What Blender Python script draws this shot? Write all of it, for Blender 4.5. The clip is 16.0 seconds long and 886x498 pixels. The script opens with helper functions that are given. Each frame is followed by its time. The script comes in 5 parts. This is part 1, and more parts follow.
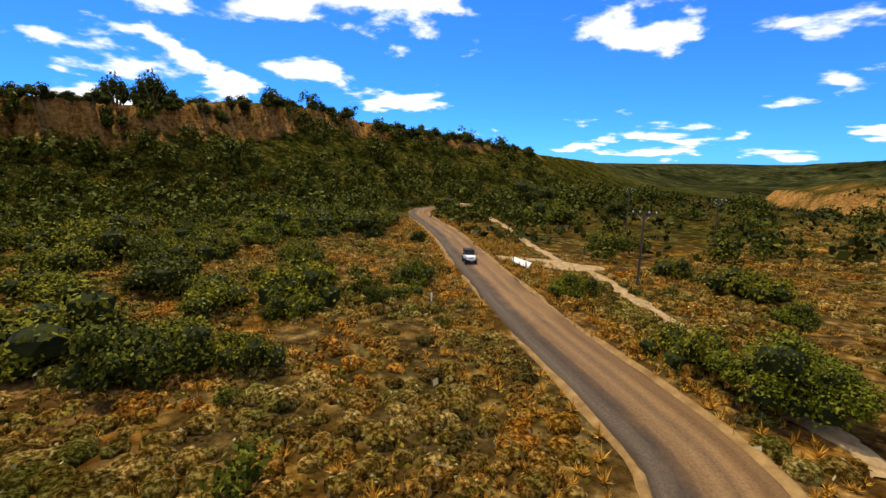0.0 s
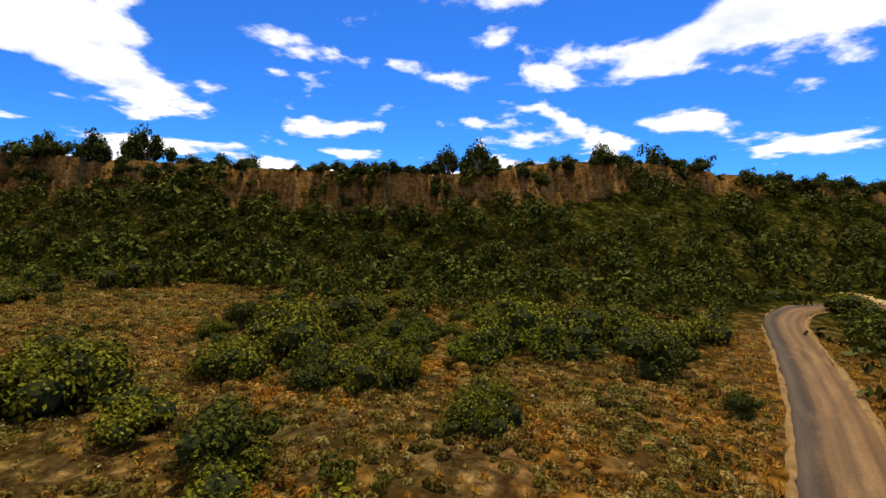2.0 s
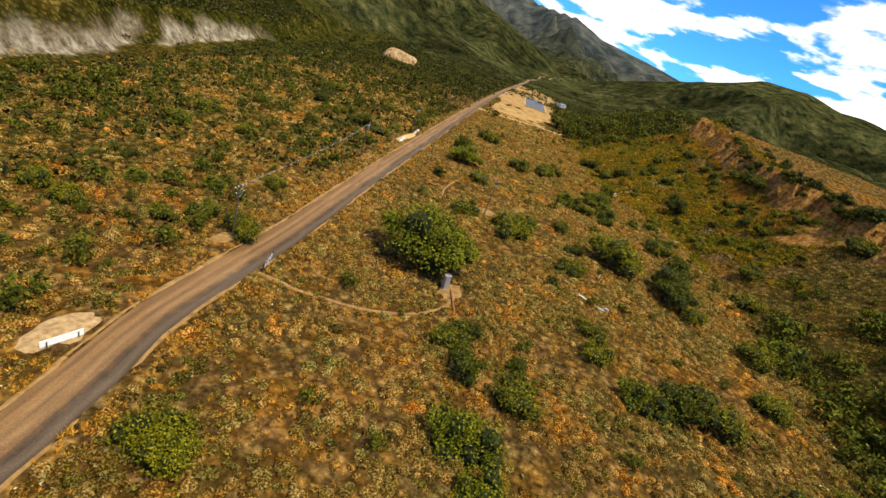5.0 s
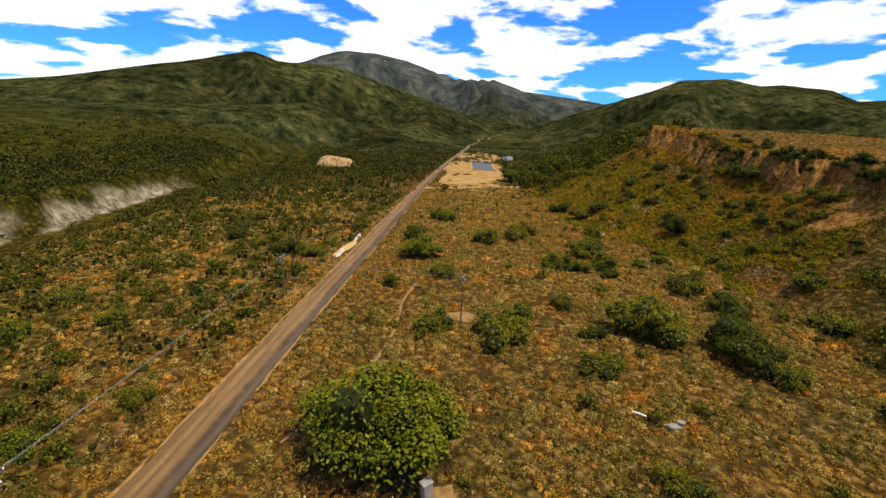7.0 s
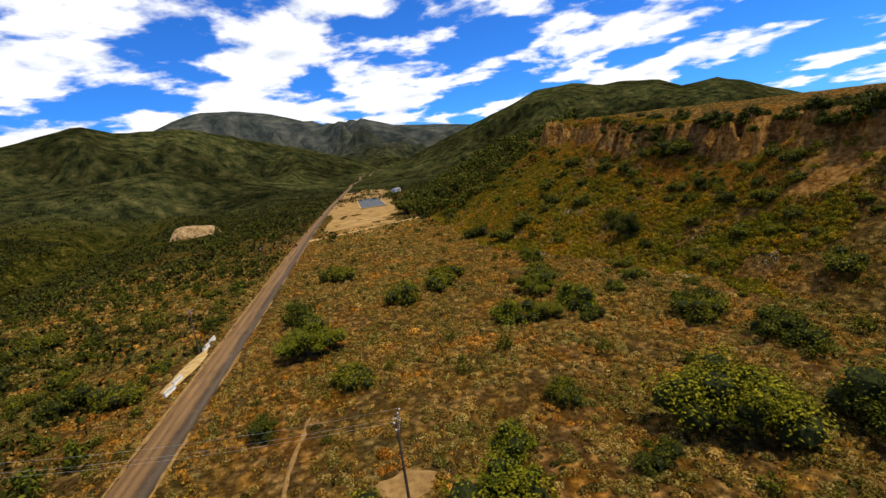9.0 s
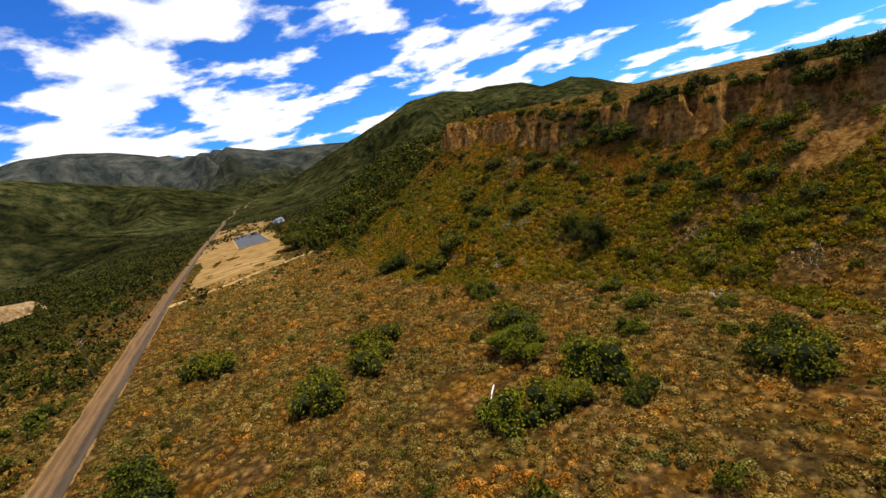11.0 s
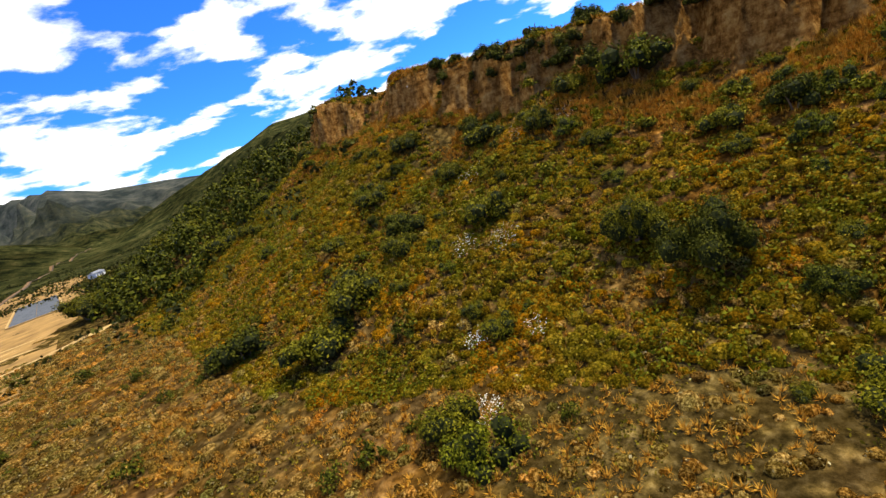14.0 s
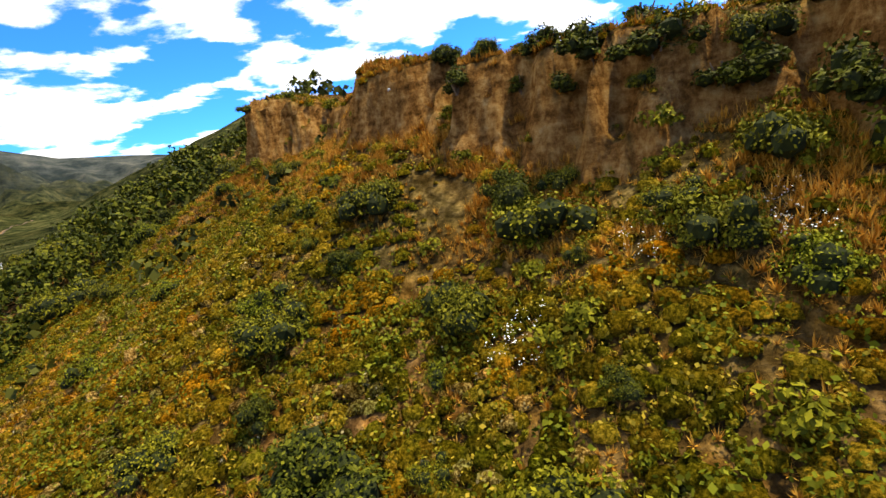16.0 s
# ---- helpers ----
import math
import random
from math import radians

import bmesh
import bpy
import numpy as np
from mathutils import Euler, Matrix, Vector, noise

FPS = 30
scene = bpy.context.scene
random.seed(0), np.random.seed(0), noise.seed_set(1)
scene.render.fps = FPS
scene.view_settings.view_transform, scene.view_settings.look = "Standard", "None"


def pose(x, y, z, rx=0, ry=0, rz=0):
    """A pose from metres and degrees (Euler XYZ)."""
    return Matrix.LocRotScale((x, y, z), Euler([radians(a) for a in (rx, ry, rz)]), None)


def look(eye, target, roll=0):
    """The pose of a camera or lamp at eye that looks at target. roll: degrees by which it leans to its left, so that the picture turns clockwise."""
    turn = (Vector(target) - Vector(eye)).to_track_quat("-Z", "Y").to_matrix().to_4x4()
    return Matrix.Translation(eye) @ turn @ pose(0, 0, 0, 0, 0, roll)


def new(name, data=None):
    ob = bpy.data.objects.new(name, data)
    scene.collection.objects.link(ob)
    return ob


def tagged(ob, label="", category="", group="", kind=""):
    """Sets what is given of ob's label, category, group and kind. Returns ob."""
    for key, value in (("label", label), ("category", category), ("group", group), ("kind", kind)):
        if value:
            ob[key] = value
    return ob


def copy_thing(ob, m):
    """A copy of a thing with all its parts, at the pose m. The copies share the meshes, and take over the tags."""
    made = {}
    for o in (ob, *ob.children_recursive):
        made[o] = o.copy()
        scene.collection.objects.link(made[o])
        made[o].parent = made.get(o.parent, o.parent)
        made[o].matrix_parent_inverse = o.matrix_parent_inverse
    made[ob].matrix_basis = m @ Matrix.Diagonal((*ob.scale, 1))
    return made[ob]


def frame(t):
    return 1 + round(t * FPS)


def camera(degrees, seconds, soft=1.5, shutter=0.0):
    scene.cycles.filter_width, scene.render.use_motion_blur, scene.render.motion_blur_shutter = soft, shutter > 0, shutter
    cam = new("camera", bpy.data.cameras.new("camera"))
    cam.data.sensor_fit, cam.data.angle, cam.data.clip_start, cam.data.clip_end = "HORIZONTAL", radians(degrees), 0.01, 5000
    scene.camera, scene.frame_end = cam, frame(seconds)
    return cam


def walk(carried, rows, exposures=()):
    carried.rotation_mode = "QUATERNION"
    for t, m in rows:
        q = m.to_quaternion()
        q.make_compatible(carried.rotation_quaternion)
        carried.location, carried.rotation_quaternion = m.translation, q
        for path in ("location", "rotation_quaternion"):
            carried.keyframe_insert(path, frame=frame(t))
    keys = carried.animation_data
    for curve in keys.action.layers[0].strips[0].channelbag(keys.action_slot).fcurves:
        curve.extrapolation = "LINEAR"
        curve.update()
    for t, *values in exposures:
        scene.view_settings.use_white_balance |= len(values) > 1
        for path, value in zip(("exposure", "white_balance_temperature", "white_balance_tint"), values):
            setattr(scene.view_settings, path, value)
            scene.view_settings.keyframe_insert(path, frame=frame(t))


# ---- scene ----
cam = camera(88.0, 16.0, soft=1.5)
PATH = [
    (0.0, pose(14.83, 89.63, 11.43, 80.22, -1.47, 47.43)),
    (0.5, pose(9.88, 94.76, 12.56, 78.70, 0.21, 48.66)),
    (1.0, pose(4.34, 99.56, 13.14, 78.88, 1.58, 50.63)),
    (1.5, pose(-0.86, 104.25, 13.74, 78.72, 1.74, 53.82)),
    (2.0, pose(-5.33, 111.98, 15.24, 85.52, -1.95, 90.44)),
    (2.5, pose(-8.60, 115.72, 18.49, 83.07, -8.68, 128.00)),
    (3.0, pose(-15.83, 116.55, 24.27, 73.07, -20.04, 160.60)),
    (3.5, pose(-19.38, 110.75, 29.10, 65.08, -27.03, -178.19)),
    (3.7, pose(-20.00, 108.13, 30.64, 63.40, -27.20, -173.52)),
    (5.8, pose(-25.01, 86.76, 39.78, 66.43, -15.51, -164.46)),
    (6.0, pose(-25.11, 83.69, 39.79, 67.80, -13.96, -165.68)),
    (6.5, pose(-25.21, 73.77, 38.07, 72.05, -8.60, -169.74)),
    (7.0, pose(-24.52, 64.17, 36.03, 74.77, -2.51, -174.31)),
    (7.5, pose(-23.73, 52.80, 33.96, 76.75, 1.05, -179.27)),
    (8.0, pose(-23.00, 41.97, 32.74, 78.13, 4.74, 176.31)),
    (8.5, pose(-22.75, 31.39, 32.03, 78.36, 7.10, 172.95)),
    (9.0, pose(-22.62, 21.33, 31.63, 78.37, 7.42, 170.83)),
    (9.5, pose(-23.13, 11.72, 31.25, 78.83, 8.37, 167.57)),
    (9.7, pose(-23.41, 8.10, 31.13, 79.18, 9.56, 166.00)),
    (11.8, pose(-26.90, -31.14, 31.64, 75.78, 13.43, 149.68)),
    (12.0, pose(-28.05, -35.16, 31.27, 75.51, 13.41, 148.16)),
    (12.5, pose(-32.14, -45.26, 29.17, 75.18, 14.38, 145.06)),
    (13.0, pose(-37.12, -55.58, 26.24, 74.99, 17.78, 141.47)),
    (13.5, pose(-42.60, -65.23, 24.20, 75.54, 18.63, 140.55)),
    (14.0, pose(-47.71, -74.52, 22.05, 75.92, 16.86, 139.88)),
    (14.5, pose(-53.60, -83.34, 20.80, 75.81, 12.98, 139.98)),
    (15.0, pose(-60.78, -92.62, 20.84, 76.30, 11.44, 139.72)),
    (15.5, pose(-69.09, -101.89, 22.74, 75.84, 10.98, 138.38)),
    (16.0, pose(-77.23, -110.91, 26.89, 76.67, 9.84, 138.16)),
]
walk(cam, PATH, [(0.0, 0.2), (1.6, 0.15), (2.2, -0.12), (3.0, 0.05), (3.5, 0.33), (5.8, 0.52), (7.0, 0.25), (8.0, 0.03), (9.5, -0.08), (12.0, 0.2), (13.5, 0.42), (15.0, 0.72), (16.0, 0.92)])

# ---- world, sun ----
SUN_EL, SUN_AZ = 67.0, -70.0          # degrees; bearing from +y towards +x
world = bpy.data.worlds.new("sky")
scene.world = world
world.use_nodes = True
wn, wl = world.node_tree.nodes, world.node_tree.links
wn.clear()


def wnode(kind, **values):
    nd = wn.new(kind)
    for key, value in values.items():
        nd.inputs[key].default_value = value
    return nd


def wmath(op, a, b=None, clamp=False):
    nd = wn.new("ShaderNodeMath")
    nd.operation, nd.use_clamp = op, clamp
    for n, v in enumerate((a, b)):
        if v is None:
            continue
        if isinstance(v, (int, float)):
            nd.inputs[n].default_value = v
        else:
            wl.new(v, nd.inputs[n])
    return nd.outputs[0]


sky = wn.new("ShaderNodeTexSky")
sky.sky_type, sky.sun_disc = "NISHITA", False
sky.sun_elevation, sky.sun_rotation = radians(SUN_EL), radians(SUN_AZ)
sky.air_density, sky.dust_density, sky.ozone_density, sky.altitude = 0.9, 0.15, 4.0, 400
coord = wn.new("ShaderNodeTexCoord")
split = wn.new("ShaderNodeSeparateXYZ")
wl.new(coord.outputs["Generated"], split.inputs[0])
up = wmath("ADD", wmath("MAXIMUM", split.outputs[2], 0.0), 0.17)
flat = wn.new("ShaderNodeCombineXYZ")
wl.new(wmath("DIVIDE", split.outputs[0], up), flat.inputs[0])
wl.new(wmath("DIVIDE", split.outputs[1], up), flat.inputs[1])
big = wnode("ShaderNodeTexNoise", Scale=0.6, Detail=2.0, Roughness=0.5)
puff = wnode("ShaderNodeTexNoise", Scale=1.7, Detail=9.0, Roughness=0.55, Distortion=0.15)
shade = wnode("ShaderNodeTexNoise", Scale=3.4, Detail=4.0, Roughness=0.5)
for nd in (big, puff, shade):
    wl.new(flat.outputs[0], nd.inputs["Vector"])
# more cloud over the mountains (-y) than down the valley, and less over the mesa (-x)
lean = wmath("ADD", wmath("MULTIPLY", split.outputs[1], -0.042), wmath("MULTIPLY", split.outputs[0], 0.03))
cover = wmath("ADD", wmath("ADD", wmath("MULTIPLY", puff.outputs[0], 0.8), wmath("MULTIPLY", big.outputs[0], 0.35)), lean)
mask = wn.new("ShaderNodeMapRange")
mask.interpolation_type = "SMOOTHSTEP"
mask.inputs["From Min"].default_value, mask.inputs["From Max"].default_value = 0.560, 0.625
wl.new(cover, mask.inputs["Value"])
low = wn.new("ShaderNodeMapRange")
low.inputs["From Min"].default_value, low.inputs["From Max"].default_value = 0.0, 0.02
wl.new(split.outputs[2], low.inputs["Value"])
tint = wn.new("ShaderNodeValToRGB")
tint.color_ramp.elements[0].position, tint.color_ramp.elements[0].color = 0.34, (0.66, 0.71, 0.80, 1)
tint.color_ramp.elements[1].position, tint.color_ramp.elements[1].color = 0.52, (1.0, 1.0, 1.0, 1)
wl.new(shade.outputs[0], tint.inputs[0])
blue = wn.new("ShaderNodeBackground")
blue.inputs["Strength"].default_value = 0.115
deep = wn.new("ShaderNodeMix")
deep.data_type, deep.blend_type = "RGBA", "MULTIPLY"
deep.inputs[0].default_value, deep.inputs[7].default_value = 1.0, (0.22, 0.74, 1.55, 1)
wl.new(sky.outputs[0], deep.inputs[6])
wl.new(deep.outputs[2], blue.inputs["Color"])
white = wn.new("ShaderNodeBackground")
white.inputs["Strength"].default_value = 1.2
wl.new(tint.outputs[0], white.inputs["Color"])
blend = wn.new("ShaderNodeMixShader")
wl.new(wmath("MULTIPLY", mask.outputs[0], low.outputs[0]), blend.inputs[0])
wl.new(blue.outputs[0], blend.inputs[1])
wl.new(white.outputs[0], blend.inputs[2])
wout = wn.new("ShaderNodeOutputWorld")
wl.new(blend.outputs[0], wout.inputs[0])

sun = new("sun", bpy.data.lights.new("sun", "SUN"))
sun.data.energy, sun.data.angle, sun.data.color = 5.2, radians(0.6), (1.0, 0.89, 0.61)
s_dir = Vector((math.sin(radians(SUN_AZ)) * math.cos(radians(SUN_EL)), math.cos(radians(SUN_AZ)) * math.cos(radians(SUN_EL)), math.sin(radians(SUN_EL))))
sun.matrix_world = look(s_dir * 200, (0, 0, 0))

# ---- materials ----


class Mat:
    """A node material with short calls for the usual nodes."""

    def __init__(self, name, rough=0.9, metal=0.0):
        self.m = bpy.data.materials.new(name)
        self.m.use_nodes = True
        self.n, self.l = self.m.node_tree.nodes, self.m.node_tree.links
        self.b = self.n["Principled BSDF"]
        self.b.inputs["Roughness"].default_value, self.b.inputs["Metallic"].default_value = rough, metal
        self.b.inputs["Specular IOR Level"].default_value = 0.12
        self.tc = self.n.new("ShaderNodeTexCoord").outputs["Object"]

    def noise(self, scale, detail=4.0, rough=0.55, stretch=None, distortion=0.0):
        nd = self.n.new("ShaderNodeTexNoise")
        nd.inputs["Scale"].default_value, nd.inputs["Detail"].default_value = scale, detail
        nd.inputs["Roughness"].default_value, nd.inputs["Distortion"].default_value = rough, distortion
        src = self.tc
        if stretch:
            mp = self.n.new("ShaderNodeMapping")
            mp.inputs["Scale"].default_value = stretch
            self.l.new(src, mp.inputs[0])
            src = mp.outputs[0]
        self.l.new(src, nd.inputs["Vector"])
        return nd.outputs[0]

    def voronoi(self, scale, warp):
        nd = self.n.new("ShaderNodeTexVoronoi")
        nd.inputs["Scale"].default_value = scale
        mx = self.n.new("ShaderNodeVectorMath")
        mx.operation = "MULTIPLY_ADD"
        mx.inputs[1].default_value = (1.4, 1.4, 1.4)
        self.l.new(warp, mx.inputs[0])
        self.l.new(self.tc, mx.inputs[2])
        self.l.new(mx.outputs[0], nd.inputs["Vector"])
        return nd.outputs["Distance"]

    def ramp(self, fac, *stops):
        nd = self.n.new("ShaderNodeValToRGB")
        while len(nd.color_ramp.elements) < len(stops):
            nd.color_ramp.elements.new(0.5)
        for e, (p, c) in zip(nd.color_ramp.elements, stops):
            e.position = p
            e.color = (*c, 1) if not isinstance(c, (int, float)) else (c, c, c, 1)
        self.l.new(fac, nd.inputs[0])
        return nd.outputs[0]

    def mix(self, fac, a, b, mode="MIX"):
        nd = self.n.new("ShaderNodeMix")
        nd.data_type, nd.blend_type = "RGBA", mode
        for slot, v in ((0, fac), (6, a), (7, b)):
            if isinstance(v, (int, float)):
                nd.inputs[slot].default_value = v
            elif isinstance(v, tuple):
                nd.inputs[slot].default_value = (*v, 1)
            else:
                self.l.new(v, nd.inputs[slot])
        return nd.outputs[2]

    def attr(self, name):
        nd = self.n.new("ShaderNodeAttribute")
        nd.attribute_name = name
        sp = self.n.new("ShaderNodeSeparateColor")
        self.l.new(nd.outputs["Color"], sp.inputs[0])
        return sp.outputs

    def island(self):
        return self.n.new("ShaderNodeNewGeometry").outputs["Random Per Island"]

    def thing(self):
        return self.n.new("ShaderNodeObjectInfo").outputs["Random"]

    def color(self, src):
        if isinstance(src, tuple):
            self.b.inputs["Base Color"].default_value = (*src, 1)
        else:
            self.l.new(src, self.b.inputs["Base Color"])
        return self

    def bump(self, src, strength=0.5, dist=0.1):
        nd = self.n.new("ShaderNodeBump")
        nd.inputs["Strength"].default_value, nd.inputs["Distance"].default_value = strength, dist
        self.l.new(src, nd.inputs["Height"])
        self.l.new(nd.outputs[0], self.b.inputs["Normal"])
        return self


def ground_material():
    m = Mat("valley_ground", 1.0)
    m.b.inputs["Specular IOR Level"].default_value = 0.0
    cov = m.attr("cover")                                   # rock, green cover, pale bluff
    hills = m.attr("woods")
    far = hills[0]                                # closed cover of the hills
    fine, mid, wide = m.noise(1.6, 6, 0.65), m.noise(0.16, 5, 0.6), m.noise(0.035, 4)
    soil = m.ramp(fine, (0.30, (0.0500, 0.0240, 0.0080)), (0.5, (0.1450, 0.0720, 0.0230)), (0.72, (0.2700, 0.1550, 0.0580)))
    straw = m.ramp(fine, (0.3, (0.0845, 0.0329, 0.0032)), (0.55, (0.2078, 0.0850, 0.0087)), (0.75, (0.2988, 0.1474, 0.0257)))
    scrub = m.ramp(fine, (0.32, (0.0260, 0.0210, 0.0055)), (0.52, (0.0850, 0.0630, 0.0180)), (0.7, (0.1800, 0.1350, 0.0500)))
    base = m.mix(m.ramp(mid, (0.44, 0.0), (0.58, 0.9)), soil, straw)
    base = m.mix(m.ramp(wide, (0.38, 0.15), (0.60, 0.85)), base, scrub)
    chap = m.ramp(m.noise(0.11, 8, 0.72), (0.36, (0.0070, 0.0096, 0.0018)), (0.50, (0.0380, 0.0370, 0.0055)), (0.60, (0.0700, 0.0560, 0.0100)), (0.72, (0.1500, 0.0980, 0.0210)))
    base = m.mix(cov[1], base, chap)
    woods = m.ramp(m.noise(0.045, 10, 0.74), (0.40, (0.0060, 0.0080, 0.0036)), (0.49, (0.0210, 0.0235, 0.0080)), (0.57, (0.0400, 0.0390, 0.0130)), (0.70, (0.0950, 0.0760, 0.0290)))
    woods = m.mix(1.0, woods, m.ramp(m.noise(0.005, 5, 0.6), (0.36, 0.45), (0.62, 1.45)), "MULTIPLY")
    # distance haze painted into the far mountains' colour as a grey-blue tone
    haze_grey = m.ramp(m.noise(0.010, 9, 0.72), (0.40, (0.0200, 0.0260, 0.0270)), (0.52, (0.0500, 0.0560, 0.0530)), (0.66, (0.1050, 0.1000, 0.0860)))
    woods = m.mix(m.ramp(hills[1], (0.0, 0.0), (1.0, 0.85)), woods, haze_grey)
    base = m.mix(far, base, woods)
    # mound relief painted into the colour: lit tops, shaded gaps between cells
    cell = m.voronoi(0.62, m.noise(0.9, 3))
    mound_shading = m.ramp(cell, (0.05, (1.75, 1.75, 1.70)), (0.34, (0.98, 0.98, 0.96)), (0.60, (0.42, 0.42, 0.44)))
    base = m.mix(m.ramp(far, (0.0, 1.0), (0.6, 0.0)), base, m.mix(1.0, base, mound_shading, "MULTIPLY"))
    shade_streak = m.noise(0.55, 8, 0.7, stretch=(1.0, 1.0, 0.10))
    strata = m.noise(0.5, 6, 0.7, stretch=(0.18, 0.18, 2.2))
    both = m.mix(0.40, shade_streak, strata)
    crumb = m.noise(0.9, 9, 0.75)
    both = m.mix(0.55, both, crumb)
    # strata tones; dark end also paints gully shade, pale end sunlit rock
    rock = m.ramp(both, (0.40, (0.0448, 0.0202, 0.0051)), (0.48, (0.1850, 0.0840, 0.0200)), (0.54, (0.3150, 0.1680, 0.0480)), (0.62, (0.4200, 0.2700, 0.1050)))
    base = m.mix(cov[0], base, rock)
    chalk = m.ramp(m.noise(0.30, 8, 0.72, stretch=(1, 1, 0.7)), (0.36, (0.0500, 0.0380, 0.0220)), (0.48, (0.1500, 0.1240, 0.0820)), (0.62, (0.2900, 0.2600, 0.1950)))
    base = m.mix(cov[2], base, chalk)
    relief = m.mix(cov[0], m.mix(0.75, fine, (0.5, 0.5, 0.5)), both)
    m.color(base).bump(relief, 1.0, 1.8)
    big = m.n.new("ShaderNodeBump")
    big.inputs["Distance"].default_value = 8.0
    m.l.new(far, big.inputs["Strength"])
    m.l.new(m.noise(0.02, 9, 0.68), big.inputs["Height"])
    m.l.new(m.b.inputs["Normal"].links[0].from_socket, big.inputs["Normal"])
    m.l.new(big.outputs[0], m.b.inputs["Normal"])
    return m.m


def leaf_material(name, dark, mid, light):
    m = Mat(name, 0.62)
    isl, ob = m.island(), m.thing()
    c = m.ramp(isl, (0.0, dark), (0.5, mid), (0.96, light))
    c = m.mix(m.ramp(ob, (0.0, 0.0), (1.0, 0.40)), c, tuple(0.5 * a + 0.5 * b for a, b in zip(dark, (0.055, 0.048, 0.007))))
    m.color(c)
    m.b.inputs["Specular IOR Level"].default_value = 0.04
    return m.m


def plain(name, dark, light, scale=3.0, rough=0.8, metal=0.0, stretch=None, bump=0.2):
    m = Mat(name, rough, metal)
    n = m.noise(scale, 6, 0.62, stretch)
    m.color(m.ramp(n, (0.3, dark), (0.7, light)))
    if bump:
        m.bump(n, bump, 0.03)
    return m.m


M_GROUND = ground_material()
M_LEAF = leaf_material("oak_leaves", (0.0130, 0.0180, 0.0014), (0.0430, 0.0490, 0.0032), (0.1150, 0.1120, 0.0080))
M_SHRUB = leaf_material("shrub_leaves", (0.0310, 0.0330, 0.0014), (0.0980, 0.0930, 0.0036), (0.2050, 0.1780, 0.0090))
M_BRIGHT = leaf_material("sumac_leaves", (0.0400, 0.0490, 0.0015), (0.1080, 0.1160, 0.0040), (0.1850, 0.1760, 0.0095))
# near-black green: shade inside the crowns, painted as a colour
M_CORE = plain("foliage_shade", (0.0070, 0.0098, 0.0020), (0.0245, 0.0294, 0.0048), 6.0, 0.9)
M_YELLOW = leaf_material("yellow_green_scrub_leaves", (0.0480, 0.0400, 0.0034), (0.1750, 0.1290, 0.0085), (0.3000, 0.2080, 0.0180))
M_SAGE = leaf_material("sage_leaves", (0.0700, 0.0520, 0.0200), (0.2300, 0.1780, 0.0760), (0.4700, 0.3950, 0.2100))
M_STRAW = leaf_material("dry_grass_blades", (0.2100, 0.0860, 0.0070), (0.4500, 0.2000, 0.0180), (0.6000, 0.3400, 0.0520))
M_OLIVE = leaf_material("olive_scrub_leaves", (0.0282, 0.0250, 0.0019), (0.1035, 0.0809, 0.0053), (0.2318, 0.1691, 0.0132))


def mound_material(name, dark, mid, light):
    m = Mat(name, 0.95)
    m.b.inputs["Specular IOR Level"].default_value = 0.0
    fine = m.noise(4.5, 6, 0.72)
    # colour follows the bump noise, so shadow is painted into the hollows
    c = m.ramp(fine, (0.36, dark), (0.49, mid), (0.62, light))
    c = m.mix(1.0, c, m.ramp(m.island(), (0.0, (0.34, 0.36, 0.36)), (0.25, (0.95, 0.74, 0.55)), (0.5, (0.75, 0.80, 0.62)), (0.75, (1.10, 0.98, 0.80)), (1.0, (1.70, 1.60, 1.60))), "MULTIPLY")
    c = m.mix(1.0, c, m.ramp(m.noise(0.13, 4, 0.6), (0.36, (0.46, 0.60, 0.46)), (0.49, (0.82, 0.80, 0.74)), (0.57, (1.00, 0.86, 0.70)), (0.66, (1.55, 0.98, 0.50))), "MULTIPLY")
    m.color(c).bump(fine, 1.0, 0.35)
    return m.m


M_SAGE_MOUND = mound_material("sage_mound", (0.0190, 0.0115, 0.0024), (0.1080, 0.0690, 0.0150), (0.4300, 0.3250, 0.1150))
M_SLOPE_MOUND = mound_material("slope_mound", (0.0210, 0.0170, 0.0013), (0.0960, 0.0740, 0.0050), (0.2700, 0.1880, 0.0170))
M_DARK = leaf_material("dark_brush_leaves", (0.0070, 0.0095, 0.0018), (0.0250, 0.0285, 0.0040), (0.0700, 0.0680, 0.0085))
M_FLOWER = leaf_material("white_flowers", (0.55, 0.55, 0.48), (0.75, 0.74, 0.68), (0.85, 0.85, 0.8))
M_POPPY = leaf_material("orange_flowers", (0.5, 0.16, 0.01), (0.65, 0.24, 0.015), (0.8, 0.35, 0.03))
M_BARK = plain("bark", (0.05, 0.035, 0.022), (0.17, 0.12, 0.08), 5, 0.95, stretch=(1, 1, .2))
M_POLE = plain("weathered_pole_wood", (0.045, 0.032, 0.022), (0.13, 0.09, 0.06), 6, 0.9, stretch=(1, 1, .08))
M_WHITE = plain("white_paint", (0.66, 0.65, 0.62), (0.82, 0.82, 0.80), 2.5, 0.5)
M_METAL = plain("galvanised_steel", (0.42, 0.42, 0.41), (0.62, 0.62, 0.60), 4, 0.42, 0.7)
M_RUST = plain("rusty_iron", (0.12, 0.05, 0.02), (0.30, 0.13, 0.05), 5, 0.85)
M_GLASSY = plain("porcelain", (0.55, 0.58, 0.62), (0.75, 0.77, 0.80), 4, 0.25)
M_WIRE = plain("aluminium_wire", (0.35, 0.35, 0.35), (0.5, 0.5, 0.5), 4, 0.4, 0.6, bump=0)
